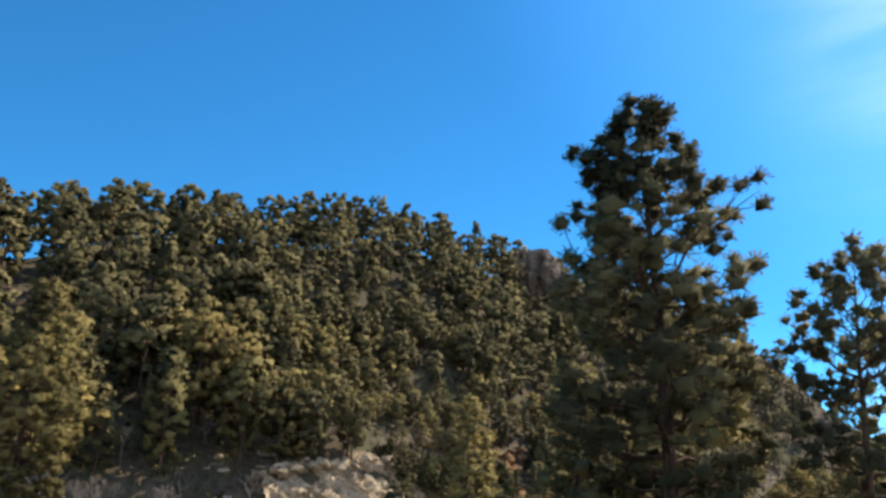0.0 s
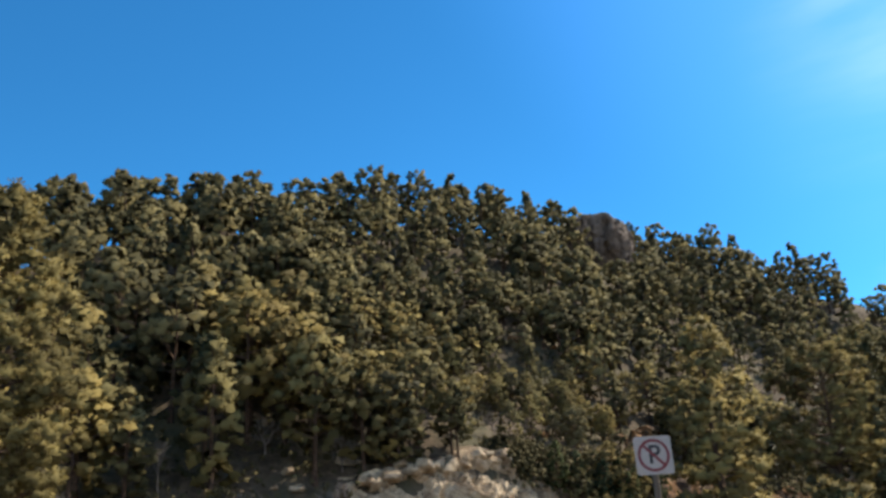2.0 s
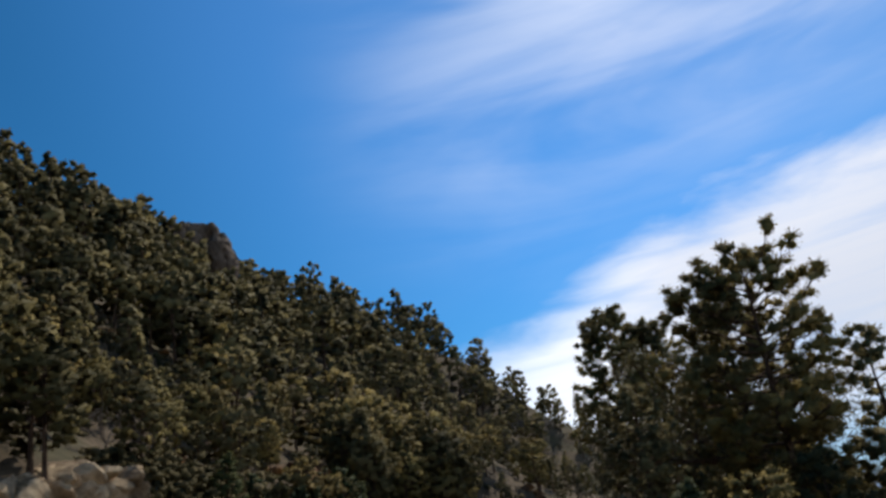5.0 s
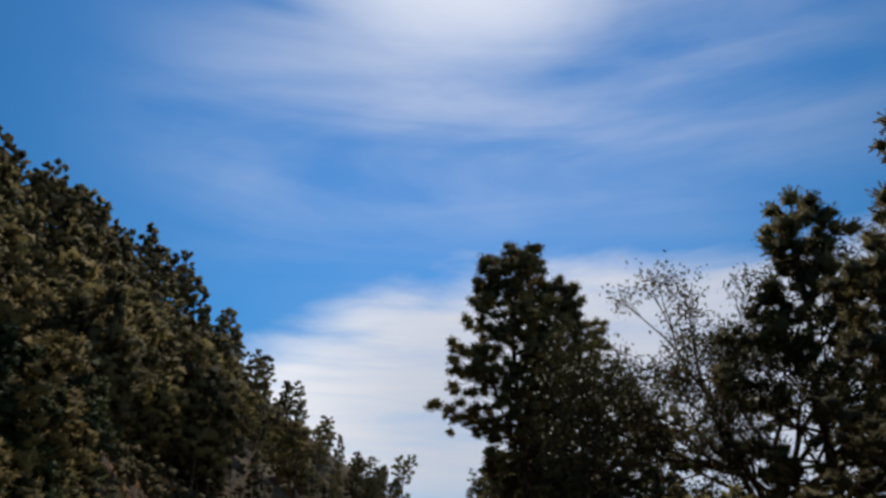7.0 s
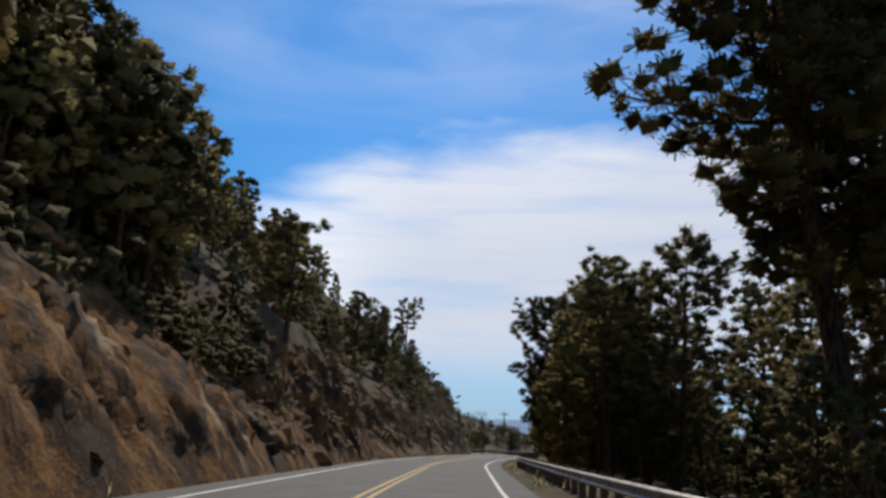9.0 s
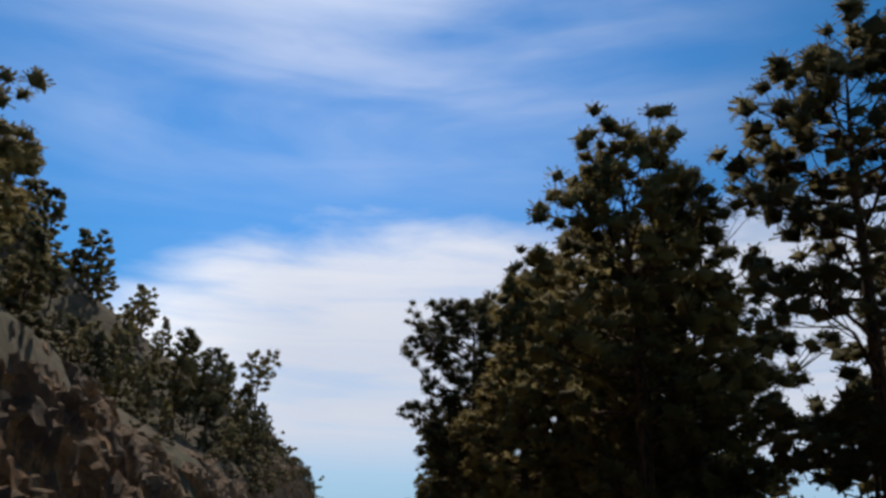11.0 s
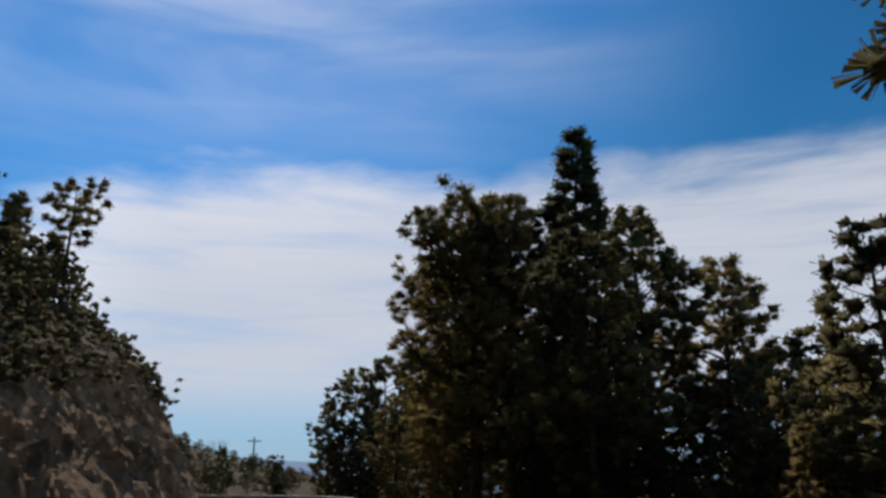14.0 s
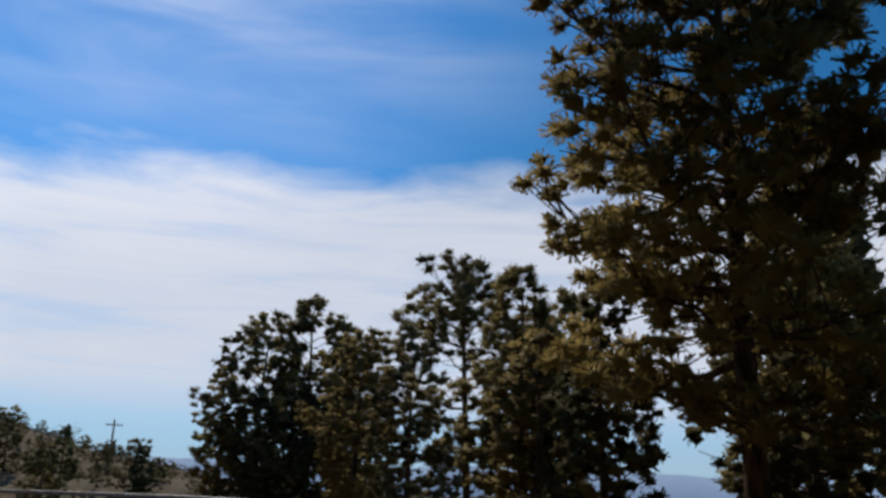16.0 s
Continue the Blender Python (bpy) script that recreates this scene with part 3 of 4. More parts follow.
near_kinds = [pine_meshes(11 + i, 15.0, (0.20, 0.08, 0.28, 0.16)[i], (3.3, 3.0, 3.6, 3.1)[i], (66, 74, 58, 68)[i], 3.2, 31, 0.43, 0.053, needles,
                          spike=(0.0, 0.45, 0.0, 0.2)[i], gaps=(0.2, 0.0, 0.3, 0.15)[i]) for i in range(4)]
near_kinds += [pine_meshes(15 + i, 15.0, (0.10, 0.06)[i], (3.6, 3.1)[i], 54, 2.7, 17, 0.52, 0.085, needles, spike=(0.0, 0.5)[i], sides=7) for i in range(2)]
# a finer one for the pines that overhang the road
near_kinds.append(pine_meshes(19, 15.0, 0.25, 3.8, 70, 5.2, 52, 0.36, 0.052, needles, spike=0.05, gaps=0.15, heart=0.6))
PINE = "dark green ponderosa pine with a tall brown trunk"
# place, height in metres and kind of each pine along the outer side of the road
ROADSIDE = [
    (22.3, -7.9, 12.3, 5), (18.5, -2, 6, 4), (13.0, 23.6, 16, 3), (9.2, 11.0, 8.5, 3),
    (10.5, 38, 11.5, 4), (18.5, 15, 11, 5), (51, -18, 12, 4), (58, -14, 13, 4), (46, -20, 11, 5),
    (7.8, 46, 9.8, 3), (6.9, 32.3, 8.5, 0), (9.5, 52, 9.2, 4), (5.4, 69.5, 11.4, 0), (9, 81, 13, 5), (10.5, 87, 12, 4), (8.4, 77, 11, 5), (13, 82, 12, 4), (7.6, 90.5, 6.8, 1), (7.0, 61, 12.6, 2), (4.25, 65.4, 12.3, 0),
    (6.3, 67, 12, 3), (5.2, 74.5, 12.5, 2), (6.0, 80.5, 14, 0), (4.4, 88.3, 14, 6), (7.5, 85, 13.5, 2), (8.9, 94, 7.2, 3), (9.75, 122.0, 12.8, 6),
    (14.8, 110, 11.0, 0), (16.8, 107, 8.5, 4), (13.0, 106.5, 6.5, 5), (18.5, 112, 9, 4), (6.7, 112, 11.7, 6), (8.4, 113.0, 11.5, 2), (12.5, 111, 13, 1), (15.6, 142, 11.2, 2), (14.2, 171.5, 14.5, 4), (17.2, 169, 15.5, 4), (12.2, 173.5, 11, 5), (20.0, 168, 13, 4), (15.5, 166, 9, 4), (13.5, 167.5, 8.5, 5), (16.5, 172.5, 12, 5), (18.5, 166.5, 9.5, 4), (7.8, 106, 9.0, 0), (12.8, 147, 8.5, 4), (17.6, 140, 9.5, 5), (20.5, 142, 11, 4), (10.8, 127, 6.5, 5), (10.8, 103, 6, 4), (13.4, 104, 7, 5), (9.4, 100.3, 4, 5), (15.5, 106, 8.5, 4),
    (20, 158, 12, 4), (14.5, 125, 8.5, 4), (13.0, 117.5, 8, 5), (12.0, 132, 8, 1), (19, 128, 12, 4), (11, 76, 12, 4), (13, 66, 12, 4), (14, 53, 10.2, 4), (11.5, 100, 9, 5), (12.5, 90, 11, 4),
]
first = {}
for i, (x, y, h, kind) in enumerate(ROADSIDE):
    m = stand(x, y, i * 2.1, h / 15.0)
    if kind not in first:
        first[kind] = tree_thing("pine_tree", near_kinds[kind], PINE, "tree", "pines along the outer side of the road", m)
    else:
        again(first[kind], m)

again(first[2], stand(61.0, -25.2, 1.0, 0.58, tall=1.22))
again(first[1], stand(2.9, 72.0, 0.7, 0.68))
tree_thing("pine_tree", pine_meshes(23, 16.2, 0.10, 3.15, 84, 3.6, 48, 0.42, 0.042, needles, spike=0.05, flat=0.3), "broad layered ponderosa pine", "tree",
           "pines along the outer side of the road", leaning(57.0, -27.2, 1.0, 0.98, (-0.57, -0.82), 3.5))
tall_pine = tree_thing("pine_tree", pine_meshes(27, 19.3, 0.30, 3.45, 90, 3.6, 40, 0.43, 0.056, needles, spike=-0.2, gaps=0.36), "very tall dense ponderosa pine close to the road", "tree",
           "pines along the outer side of the road", leaning(4.9, 38.8, 2.0, 1.0, (-1.0, 0.1), 6.0))
again(tall_pine, leaning(7.2, 40.8, 4.4, 0.96, (-1.0, 0.1), 3.0))
tree_thing("pine_tree", pine_meshes(29, 14.6, 0.28, 3.3, 62, 3.4, 36, 0.43, 0.05, needles, spike=-0.6, flat=0.5, gaps=0.12), "broad round-topped ponderosa pine", "tree",
           "pines along the outer side of the road", stand(14.5, 14.3, 1.2))
jun = pine_meshes(31, 14.0, 0.03, 2.7, 100, 4.4, 30, 0.36, 0.055, juniper, spike=1.0)
tree_thing("juniper_tree", jun, "tall pointed dark juniper beside the road", "tree", "", stand(9.8, 111, 0.3, 1.08), "dense scaly juniper foliage")

# ---- wooded hillside ----
far_kinds = [pine_meshes(51 + i, 9.5, (0.24, 0.14, 0.30, 0.18, 0.06)[i], (3.0, 2.6, 3.2, 2.8, 2.1)[i], (30, 32, 28, 30, 34)[i], 1.6, 11, 0.54, 0.108, needles,
                         spike=(0.25, 0.55, 0.1, 0.4, 0.9)[i], sides=5, heart=0.80, form=1.0) for i in range(5)]
coarse_kinds = [pine_meshes(61 + i, 9.5, (0.24, 0.14, 0.30, 0.18, 0.06)[i], (3.0, 2.6, 3.2, 2.8, 2.1)[i], (24, 26, 22, 24, 27)[i], 1.3, 5, 0.64, 0.165, needles,
                            spike=(0.25, 0.55, 0.1, 0.4, 0.9)[i], sides=5, heart=0.84, form=1.0) for i in range(5)]


KNOB = (-75.5, 86.0)


def hillside():
    rnd = random.Random(5)
    spots = []
    y = -56.0
    while y < 196:
        x = -6.0
        while x > -100:
            gap = 5.0 if x > -60 else 5.6
            px, py = x + rnd.uniform(-1.8, 1.8), y + rnd.uniform(-2.1, 2.1)
            spots.append((px, py, rnd.random(), rnd.random(), rnd.random()))
            x -= gap
        y += 5.5
    for _ in range(150):                # close small growth above the first rocks
        spots.append((rnd.uniform(-46, -13), rnd.uniform(-12, 42), rnd.random(), rnd.random(), 0.1 + 0.5 * rnd.random()))
    for _ in range(70):                 # a close dark stand above the soil slope
        spots.append((rnd.uniform(-27, -12), rnd.uniform(34, 62), rnd.random(), rnd.random(), 0.1 + 0.9 * rnd.random()))
    a = np.array([s[:2] for s in spots])
    q, qy, _ = beside(EDGE, a[:, 0], a[:, 1])
    n, _, _ = beside(ROAD, a[:, 0], a[:, 1])
    out = []
    for s, d, r, e in zip(spots, q, n, qy):
        if 0.72 * d + float(np.interp(s[1], [10, 42], [0.0, 0.26])) * max(0, d - 12) > float(np.interp(e, *CREST)) + 10 and s[1] < 90:
            continue
        ahead = (s[0] - KNOB[0]) * 0.66 - (s[1] - KNOB[1]) * 0.75     # towards the road
        if math.hypot(s[0] - KNOB[0], s[1] - KNOB[1]) < 7.5 or (0 < ahead < 15 and abs((s[0] - KNOB[0]) * 0.75 + (s[1] - KNOB[1]) * 0.66) < 6) or d < 0.6 or abs(r) < 9 or s[4] < 0.08 or on_spur(s[0], s[1]):
            continue
        out.append((*s, d))
    return out


def on_spur(x, y):
    """The rocky spur above the end of the first rocks, where no tree stands."""
    u = min(1.0, max(0.0, ((x + 13.0) * -0.6 + (y - 23.0) * 0.8) / 19.0))
    return math.hypot(x + 13.0 + 11.4 * u, y - 23.0 - 15.2 * u) < 3.0


def near_edge(y, d):
    """Trees are smaller on the lip of the bank above the straight."""
    small = float(np.interp(y, [-10, 8, 28, 35, 44, 55, 70, 110, 150, 165], [1.0, 0.45, 0.42, 0.62, 0.70, 0.70, 0.48, 0.38, 0.36, 0.45]))
    return min(1.0, small + max(0.0, d - 12) * 0.02)


spots = sorted(hillside(), key=lambda s: s[5])
first_far = {}
rest = []
for i, (x, y, a, b, c, d) in enumerate(spots):
    kind = int(a * 4.999)
    m = stand(x, y, b * 6.28, (0.78 + 0.55 * c) * near_edge(y, d), tall=0.9 + 0.25 * b)
    if i >= 295:
        rest.append((kind, m))
        continue
    key = (kind, i < 170)
    if key not in first_far:
        first_far[key] = tree_thing("hill_pine", (far_kinds if i < 170 else coarse_kinds)[kind], "olive green pine rooted on the steep hillside", "tree", "pines on the hillside", m)
    else:
        again(first_far[key], m)

# bare knob of rock on the skyline
def knob_mesh():
    """A blunt granite crag: cracked blocks with steep faces and a level top."""
    bm = bmesh.new()
    bmesh.ops.create_icosphere(bm, subdivisions=5, radius=1.0)
    for v in bm.verts:
        d = v.co.normalized()
        r = min(1.0 / max(abs(d.x), 1e-3), 1.0 / max(abs(d.y), 1e-3), 0.95 / max(abs(d.z), 1e-3)) * 0.28 + 0.80
        p = Vector((d.x * 7.2, d.y * 7.2, d.z * 7.6)) * r
        near, at = noise.voronoi(Vector((p.x * 0.32, p.y * 0.32, p.z * 0.14)))
        lift = noise.cell_vector(at[0] * 3.3)
        crack = max(0.0, 1 - (near[1] - near[0]) * 6.0)
        p += d * ((lift.x - 0.5) * 1.8 - crack * 0.7 + noise.fractal(p * 0.5, 1.0, 2.0, 4) * 0.5)
        v.co = p
    me = bpy.data.meshes.new("rock_outcrop")
    bm.to_mesh(me)
    bm.free()
    me.materials.append(crag)
    return me


knob = tagged(new("rock_outcrop", knob_mesh()), "dark blunt granite crag on the wooded ridge", "rock")
knob.matrix_basis = Matrix.LocRotScale((KNOB[0], KNOB[1], 60.6), Euler((0.08, -0.1, 0.5)), None)


def woods(name, listed, label):
    """All further trees as one mesh."""
    wood, leaf, turned = [], [], []
    for kind, m in listed:
        (tv, tf), _, (cv, cf, cn), _ = coarse_kinds[kind]
        r, t = np.array(m.to_3x3()), np.array(m.translation)
        wood.append((tv @ r.T + t, tf))
        leaf.append((cv @ r.T + t, cf))
        turned.append(cn @ r.T / np.linalg.norm(r[0]))
    ob = tagged(new(name), label, "trees", kind="stuff")
    v, f = joined(leaf)
    part("crowns", mesh_of("crowns", v, f, needles, True, np.concatenate(turned)), ob)
    v, f = joined(wood)
    part("trunks", mesh_of("trunks", v, f, bark, True), ob)


def brush():
    """Low dark scrub between the trees of the hill."""
    rnd = np.random.default_rng(77)
    x = rnd.uniform(-70, -4, 5200)
    y = np.where(np.arange(5200) % 2, rnd.uniform(-55, 40, 5200), rnd.uniform(-50, 185, 5200))
    x[:900], y[:900] = rnd.uniform(-70, 26, 900), rnd.uniform(200, 290, 900)
    x[900:1250], y[900:1250] = rnd.uniform(-17, -10.5, 350), rnd.uniform(8, 24, 350)
    x[1250:1550], y[1250:1550] = rnd.uniform(-14, -1, 300), rnd.uniform(118, 165, 300)
    x[1550:1950], y[1550:1950] = rnd.uniform(-24, -12, 400), rnd.uniform(33, 64, 400)
    q, _, _ = beside(EDGE, x, y)
    n, _, _ = beside(ROAD, x, y)
    ok = (((q > np.interp(y, [-10, -7, 6, 9.5, 19, 25, 30, 36, 60, 70, 115, 124, 165], [-5, 1.4, 1.4, -3.2, -3.2, -0.5, 0, -1.6, -1.6, 0, 0, -2.2, -2.2])) & (q < 26)) | (y > 200)) & (np.abs(n) > 8.0)
    ok &= np.array([not on_spur(a, b) for a, b in zip(x, y)])
    x, y, q = x[ok][:2700], y[ok][:2700], q[ok][:2700]
    lip = np.where((q < 0) & (y > -8) & (y < 180), np.interp(y, *BANK) * np.clip(1 + q / 5, 0, 1) ** 0.85, -50)
    z = np.maximum(land(x, y), lip)
    size = rnd.uniform(0.5, 1.3, len(x)) * np.where(y < 30, 1.2, 1.0)
    k = 7
    cen = np.repeat(np.c_[x, y, z + size * 0.35], k, axis=0) + rnd.normal(0, 1, (len(x) * k, 3)) * np.repeat(size, k)[:, None] * np.array([0.7, 0.7, 0.35])
    up = np.tile([0, 0, 0.9], (len(cen), 1))
    v, f, nor = foliage(rnd, cen, rnd.uniform(0.25, 0.48, len(cen)), up, up * 0.6, 3, 0.10, 0.75)
    tagged(new("hill_scrub", mesh_of("hill_scrub", v, f, scrub, True, nor)), "low dark evergreen scrub between the pines", "shrubs", kind="stuff")


brush()
woods("hillside_woods", rest, "dense olive green pine woods on the upper hillside")

# ---- undergrowth and young trees below the road ----
young_kinds = [pine_meshes(81 + i, 8.0, (0.06, 0.04, 0.1)[i], (2.3, 1.9, 2.6)[i], (34, 38, 30)[i], 2.4, 14, 0.46, 0.098, (needles, juniper, needles)[i],
                           spike=(0.2, 0.7, 0.0)[i], sides=6) for i in range(3)]


def thicket():
    rnd = random.Random(9)
    out = []
    line = offset_line(ROAD, -13)
    for i in range(0, len(line), 5):
        x, y = line[i]
        if y < -46 or y > 200 or x > 64:
            continue
        for k in range(3):
            d = (0.5, 9.0, 19.0)[k] + rnd.uniform(-3.0, 4.0)
            p = offset_line(ROAD, -13 - d)[i]
            if rnd.random() < 0.36:
                continue
            out.append((p[0] + rnd.uniform(-1.5, 1.5), p[1] + rnd.uniform(-1.5, 1.5), rnd.uniform(0.42, 0.72) + 0.2 * k, rnd.random()))
    return out


first_young = {}
taken = [(x, y) for x, y, _, _ in ROADSIDE] + [(4.9, 38.8), (7.2, 40.8), (14.5, 14.3), (57, -27.2), (9.8, 111)]
for x, y, s, a in thicket():
    if min((x - u) ** 2 + (y - w) ** 2 for u, w in taken) < 4.0 or (y < 8 and s > 0.95):
        continue
    taken.append((x, y))
    kind = int(a * 2.999)
    if y < 30:
        s *= 0.75
    m = stand(x, y, a * 40, s)
    if kind not in first_young:
        first_young[kind] = tree_thing("young_pine" if kind != 1 else "young_juniper", young_kinds[kind], "bushy young evergreen on the slope below the road", "tree",
                                       "young evergreens below the road", m)
    else:
        again(first_young[kind], m)

# ---- dark evergreens growing on the face of the bank before the soil slope ----
rnd = random.Random(14)
for i in range(22):
    y, w = (13.5 + 1.15 * i + rnd.uniform(-0.4, 0.4), rnd.uniform(0.15, 0.75)) if i < 13 else (16.5 + 1.15 * (i - 13), rnd.uniform(0.0, 0.08))
    j = int(np.abs(EDGE[:, 1] - y).argmin())
    x, z = EDGE[j, 0] + 5.0 - 5.0 * w, float(np.interp(y, *BANK)) * w ** 0.85
    again(first_young[(1, 0, 1, 2)[i % 4]], Matrix.LocRotScale((x, y, z - 0.4), Euler((0, 0, i * 1.7)), Vector((1, 1, 1)) * (rnd.uniform(0.5, 0.7 if y < 19 else 0.95) if i < 13 else rnd.uniform(0.42, 0.6))))

# ---- single trees on the bank ----
# place, height of the top above the road, and kind (2: long bare trunk)
SINGLE = [(-14.5, 70.2, 14.4, 2), (-17.7, 48.2, 16.6, 1), (-16.0, 51.0, 14.8, 1), (-16.7, 78.2, 16.1, 2), (-16.7, 123, 19.2, 0), (-14.0, 124.5, 17.7, 1), (-12.0, 151.5, 23.7, 2), (-13.6, 154, 17.6, 1), (-15.5, 149, 17.2, 1)]
for x, y, top, kind in SINGLE:
    z = float(land(np.array([x]), np.array([y]))[0])
    h = max(5.0, top - z + 0.4)
    bare_part, wide, count = ((0.50, 0.25 * h, 16) if kind == 2 else (0.15, 0.22 * h, 34))
    lone = pine_meshes(int(101 - x + y), h, bare_part, wide, count, 3.2, 28, 0.46 if kind == 2 else 0.42, 0.07, needles, lean=0.16 if kind == 2 else 0.08, sides=7, flat=1.0 if kind == 2 else 0.2, spike=-0.7 if kind == 2 else 0.0)
    tree_thing("bank_pine", lone, "slender pine standing clear on the top of the rock bank", "tree", "pines on the bank", Matrix.Translation((x, y, z - 0.2)))

# ---- guard rail ----
def build_guard_rail():
    ob = tagged(new("guard_rail"), "weathered steel guard rail on timber posts beside the road", "guard rail")
    line = offset_line(ROAD, -5.7)
    line = line[(line[:, 1] > -22) & (line[:, 0] > -70)]
    d = np.concatenate([[0], np.cumsum(np.hypot(*np.diff(line, axis=0).T))])
    at = lambda s: np.array([np.interp(s, d, line[:, 0]), np.interp(s, d, line[:, 1])])
    prof = np.array([(0.00, 0.44), (0.055, 0.465), (0.06, 0.50), (0.00, 0.545), (0.00, 0.62), (0.06, 0.665), (0.055, 0.70), (0.00, 0.735)])
    long = 3.85
    ends = np.array([-long / 2, long / 2])
    pts = np.array([[(e, y, z) for y, z in prof] for e in ends]).reshape(-1, 3)
    back = pts - np.array([0, 0.006, 0])
    f = quads(2, len(prof))
    v = np.concatenate([pts, back])
    beam = mesh_of("rail_section", v, np.concatenate([f, f[:, ::-1] + len(pts)]), steel)
    bm = bmesh.new()
    bmesh.ops.create_cube(bm, size=1.0)
    for w in bm.verts:
        w.co = Vector((w.co.x * 0.15, w.co.y * 0.2, w.co.z * 1.0 + 0.30))
    bmesh.ops.bevel(bm, geom=bm.edges[:], offset=0.012, segments=1, affect="EDGES")
    post = bpy.data.meshes.new("post")
    bm.to_mesh(post)
    bm.free()
    post.materials.append(post_wood)
    s = 2.0
    while s < d[-1] - 4:
        a, b = at(s - 1.9), at(s + 1.9)
        ang = math.atan2(b[1] - a[1], b[0] - a[0])
        mid = (a + b) / 2
        r = part("rail_section", beam, ob)
        r.matrix_basis = Matrix.LocRotScale((mid[0], mid[1], 0), Euler((0, 0, ang)), None)
        for e in (-0.95, 0.95):
            p = at(s + e)
            q = part("post", post, ob)
            q.matrix_basis = Matrix.LocRotScale((p[0] + 0.14 * math.sin(ang), p[1] - 0.14 * math.cos(ang), 0), Euler((0, 0, ang)), None)
        s += 3.8


build_guard_rail()

# ---- sign ----
def plain(name, colour, rough=0.5):
    def build(n, bsdf):
        f = n.noise(place(n), 14.0, 4.0)
        set_in(n, bsdf, Base_Color=n.mix(n.span(f, 0.4, 0.8), colour, tuple(0.75 * c + 0.06 for c in colour)))
    return material(name, build, 0.4, rough)


def build_sign(x, y, height, turn):
    '''A small square sign: red ring and bar over a black P on weathered white.'''
    z = float(land(np.array([x]), np.array([y]))[0])
    ob = tagged(new("no_parking_sign"), "small weathered white no parking sign on a post", "road sign")
    v, f = tube([(0, 0.03, -0.3), (0, 0.03, height * 0.5), (0, 0.03, height + 0.14)], [0.025, 0.025, 0.025], 8)
    part("post", mesh_of("post", v, f, post_wood, True), ob, "thin weathered timber post")
    bm = bmesh.new()
    bmesh.ops.create_cube(bm, size=1.0)
    for w in bm.verts:
        w.co = Vector((w.co.x * 0.28, w.co.y * 0.004, w.co.z * 0.28 + height))
    bmesh.ops.bevel(bm, geom=[e for e in bm.edges if abs(e.verts[0].co.y - e.verts[1].co.y) > 0.002], offset=0.010, segments=2, affect="EDGES")
    me = bpy.data.meshes.new("plate")
    bm.to_mesh(me)
    bm.free()
    me.materials.append(plain("weathered_sign_white", (0.44, 0.37, 0.32)))
    plate = part("plate", me, ob, "weathered white square plate")
    red, black = plain("faded_sign_red", (0.20, 0.035, 0.035)), plain("sign_black", (0.03, 0.028, 0.03))
    a = np.linspace(0, 2 * np.pi, 48, endpoint=False)
    ring = np.stack([np.stack([np.sin(a) * r, np.full_like(a, -0.0045), np.cos(a) * r + height], 1) for r in (0.098, 0.120)], 1)
    f = np.array([(2 * i, 2 * i + 1, 2 * ((i + 1) % 48) + 1, 2 * ((i + 1) % 48)) for i in range(48)])
    part("ring", mesh_of("ring", ring.reshape(-1, 3), f, red), plate, "faded red ring")
    d, s = 0.0707, 0.0075
    bar = [(-d - s, -0.0065, d - s + height), (-d + s, -0.0065, d + s + height), (d + s, -0.0065, -d + s + height), (d - s, -0.0065, -d - s + height)]
    part("bar", mesh_of("bar", bar, [(0, 1, 2, 3)], red), plate, "faded red slanting bar")
    text = bpy.data.curves.new("letter", "FONT")
    text.body, text.size, text.align_x, text.align_y, text.offset = "P", 0.19, "CENTER", "CENTER", 0.003
    holder = bpy.data.objects.new("letter_curve", text)
    me = bpy.data.meshes.new_from_object(holder)
    bpy.data.objects.remove(holder)
    me.transform(Matrix.Translation((0.004, -0.0055, height)) @ Matrix.Rotation(radians(90), 4, "X"))
    me.materials.clear()
    me.materials.append(black)
    part("letter", me, plate, "black capital letter P")
    ob.matrix_basis = Matrix.LocRotScale((x, y, z), Euler((0, 0, turn)), None)


build_sign(42.85, -34.3, 1.89, radians(57))

# ---- stones and dry grass along the road ----
stone = None
for i, (x, y, s, turn) in enumerate([(-11.0, 62, 0.95, 0.4), (-11.4, 40, 0.35, 1.1), (-11.2, 44.5, 0.28, 2.0), (-11.5, 50, 0.42, 0.7), (-11.3, 55.5, 0.3, 2.6), (-11.4, 69, 0.5, 1.9), (-11.2, 74, 0.35, 0.2),
                                     (-10.9, 83, 0.6, 2.2), (-10.4, 92, 0.45, 1.0), (-11.6, 34, 0.4, 0.1), (-11.3, 29, 0.3, 2.9), (-9.6, 104, 0.5, 0.8), (-7.6, 116, 0.55, 1.7), (-5.2, 131, 0.6, 0.5),
                                     (-3.0, 143, 0.5, 2.4), (-10.9, 58, 0.3, 1.4), (-11.0, 78.5, 0.3, 0.9)]):
    m = Matrix.LocRotScale((x, y, s * 0.30), Euler((0.1, 0.15, turn)), (s * 1.5, s, s * 0.75))
    if stone is None:
        stone = tagged(new("fallen_stone", boulder_mesh(7)), "pale angular stone fallen at the foot of the cut", "stone", "fallen stones at the foot of the cut")
        stone.matrix_basis = m
    else:
        again(stone, m)

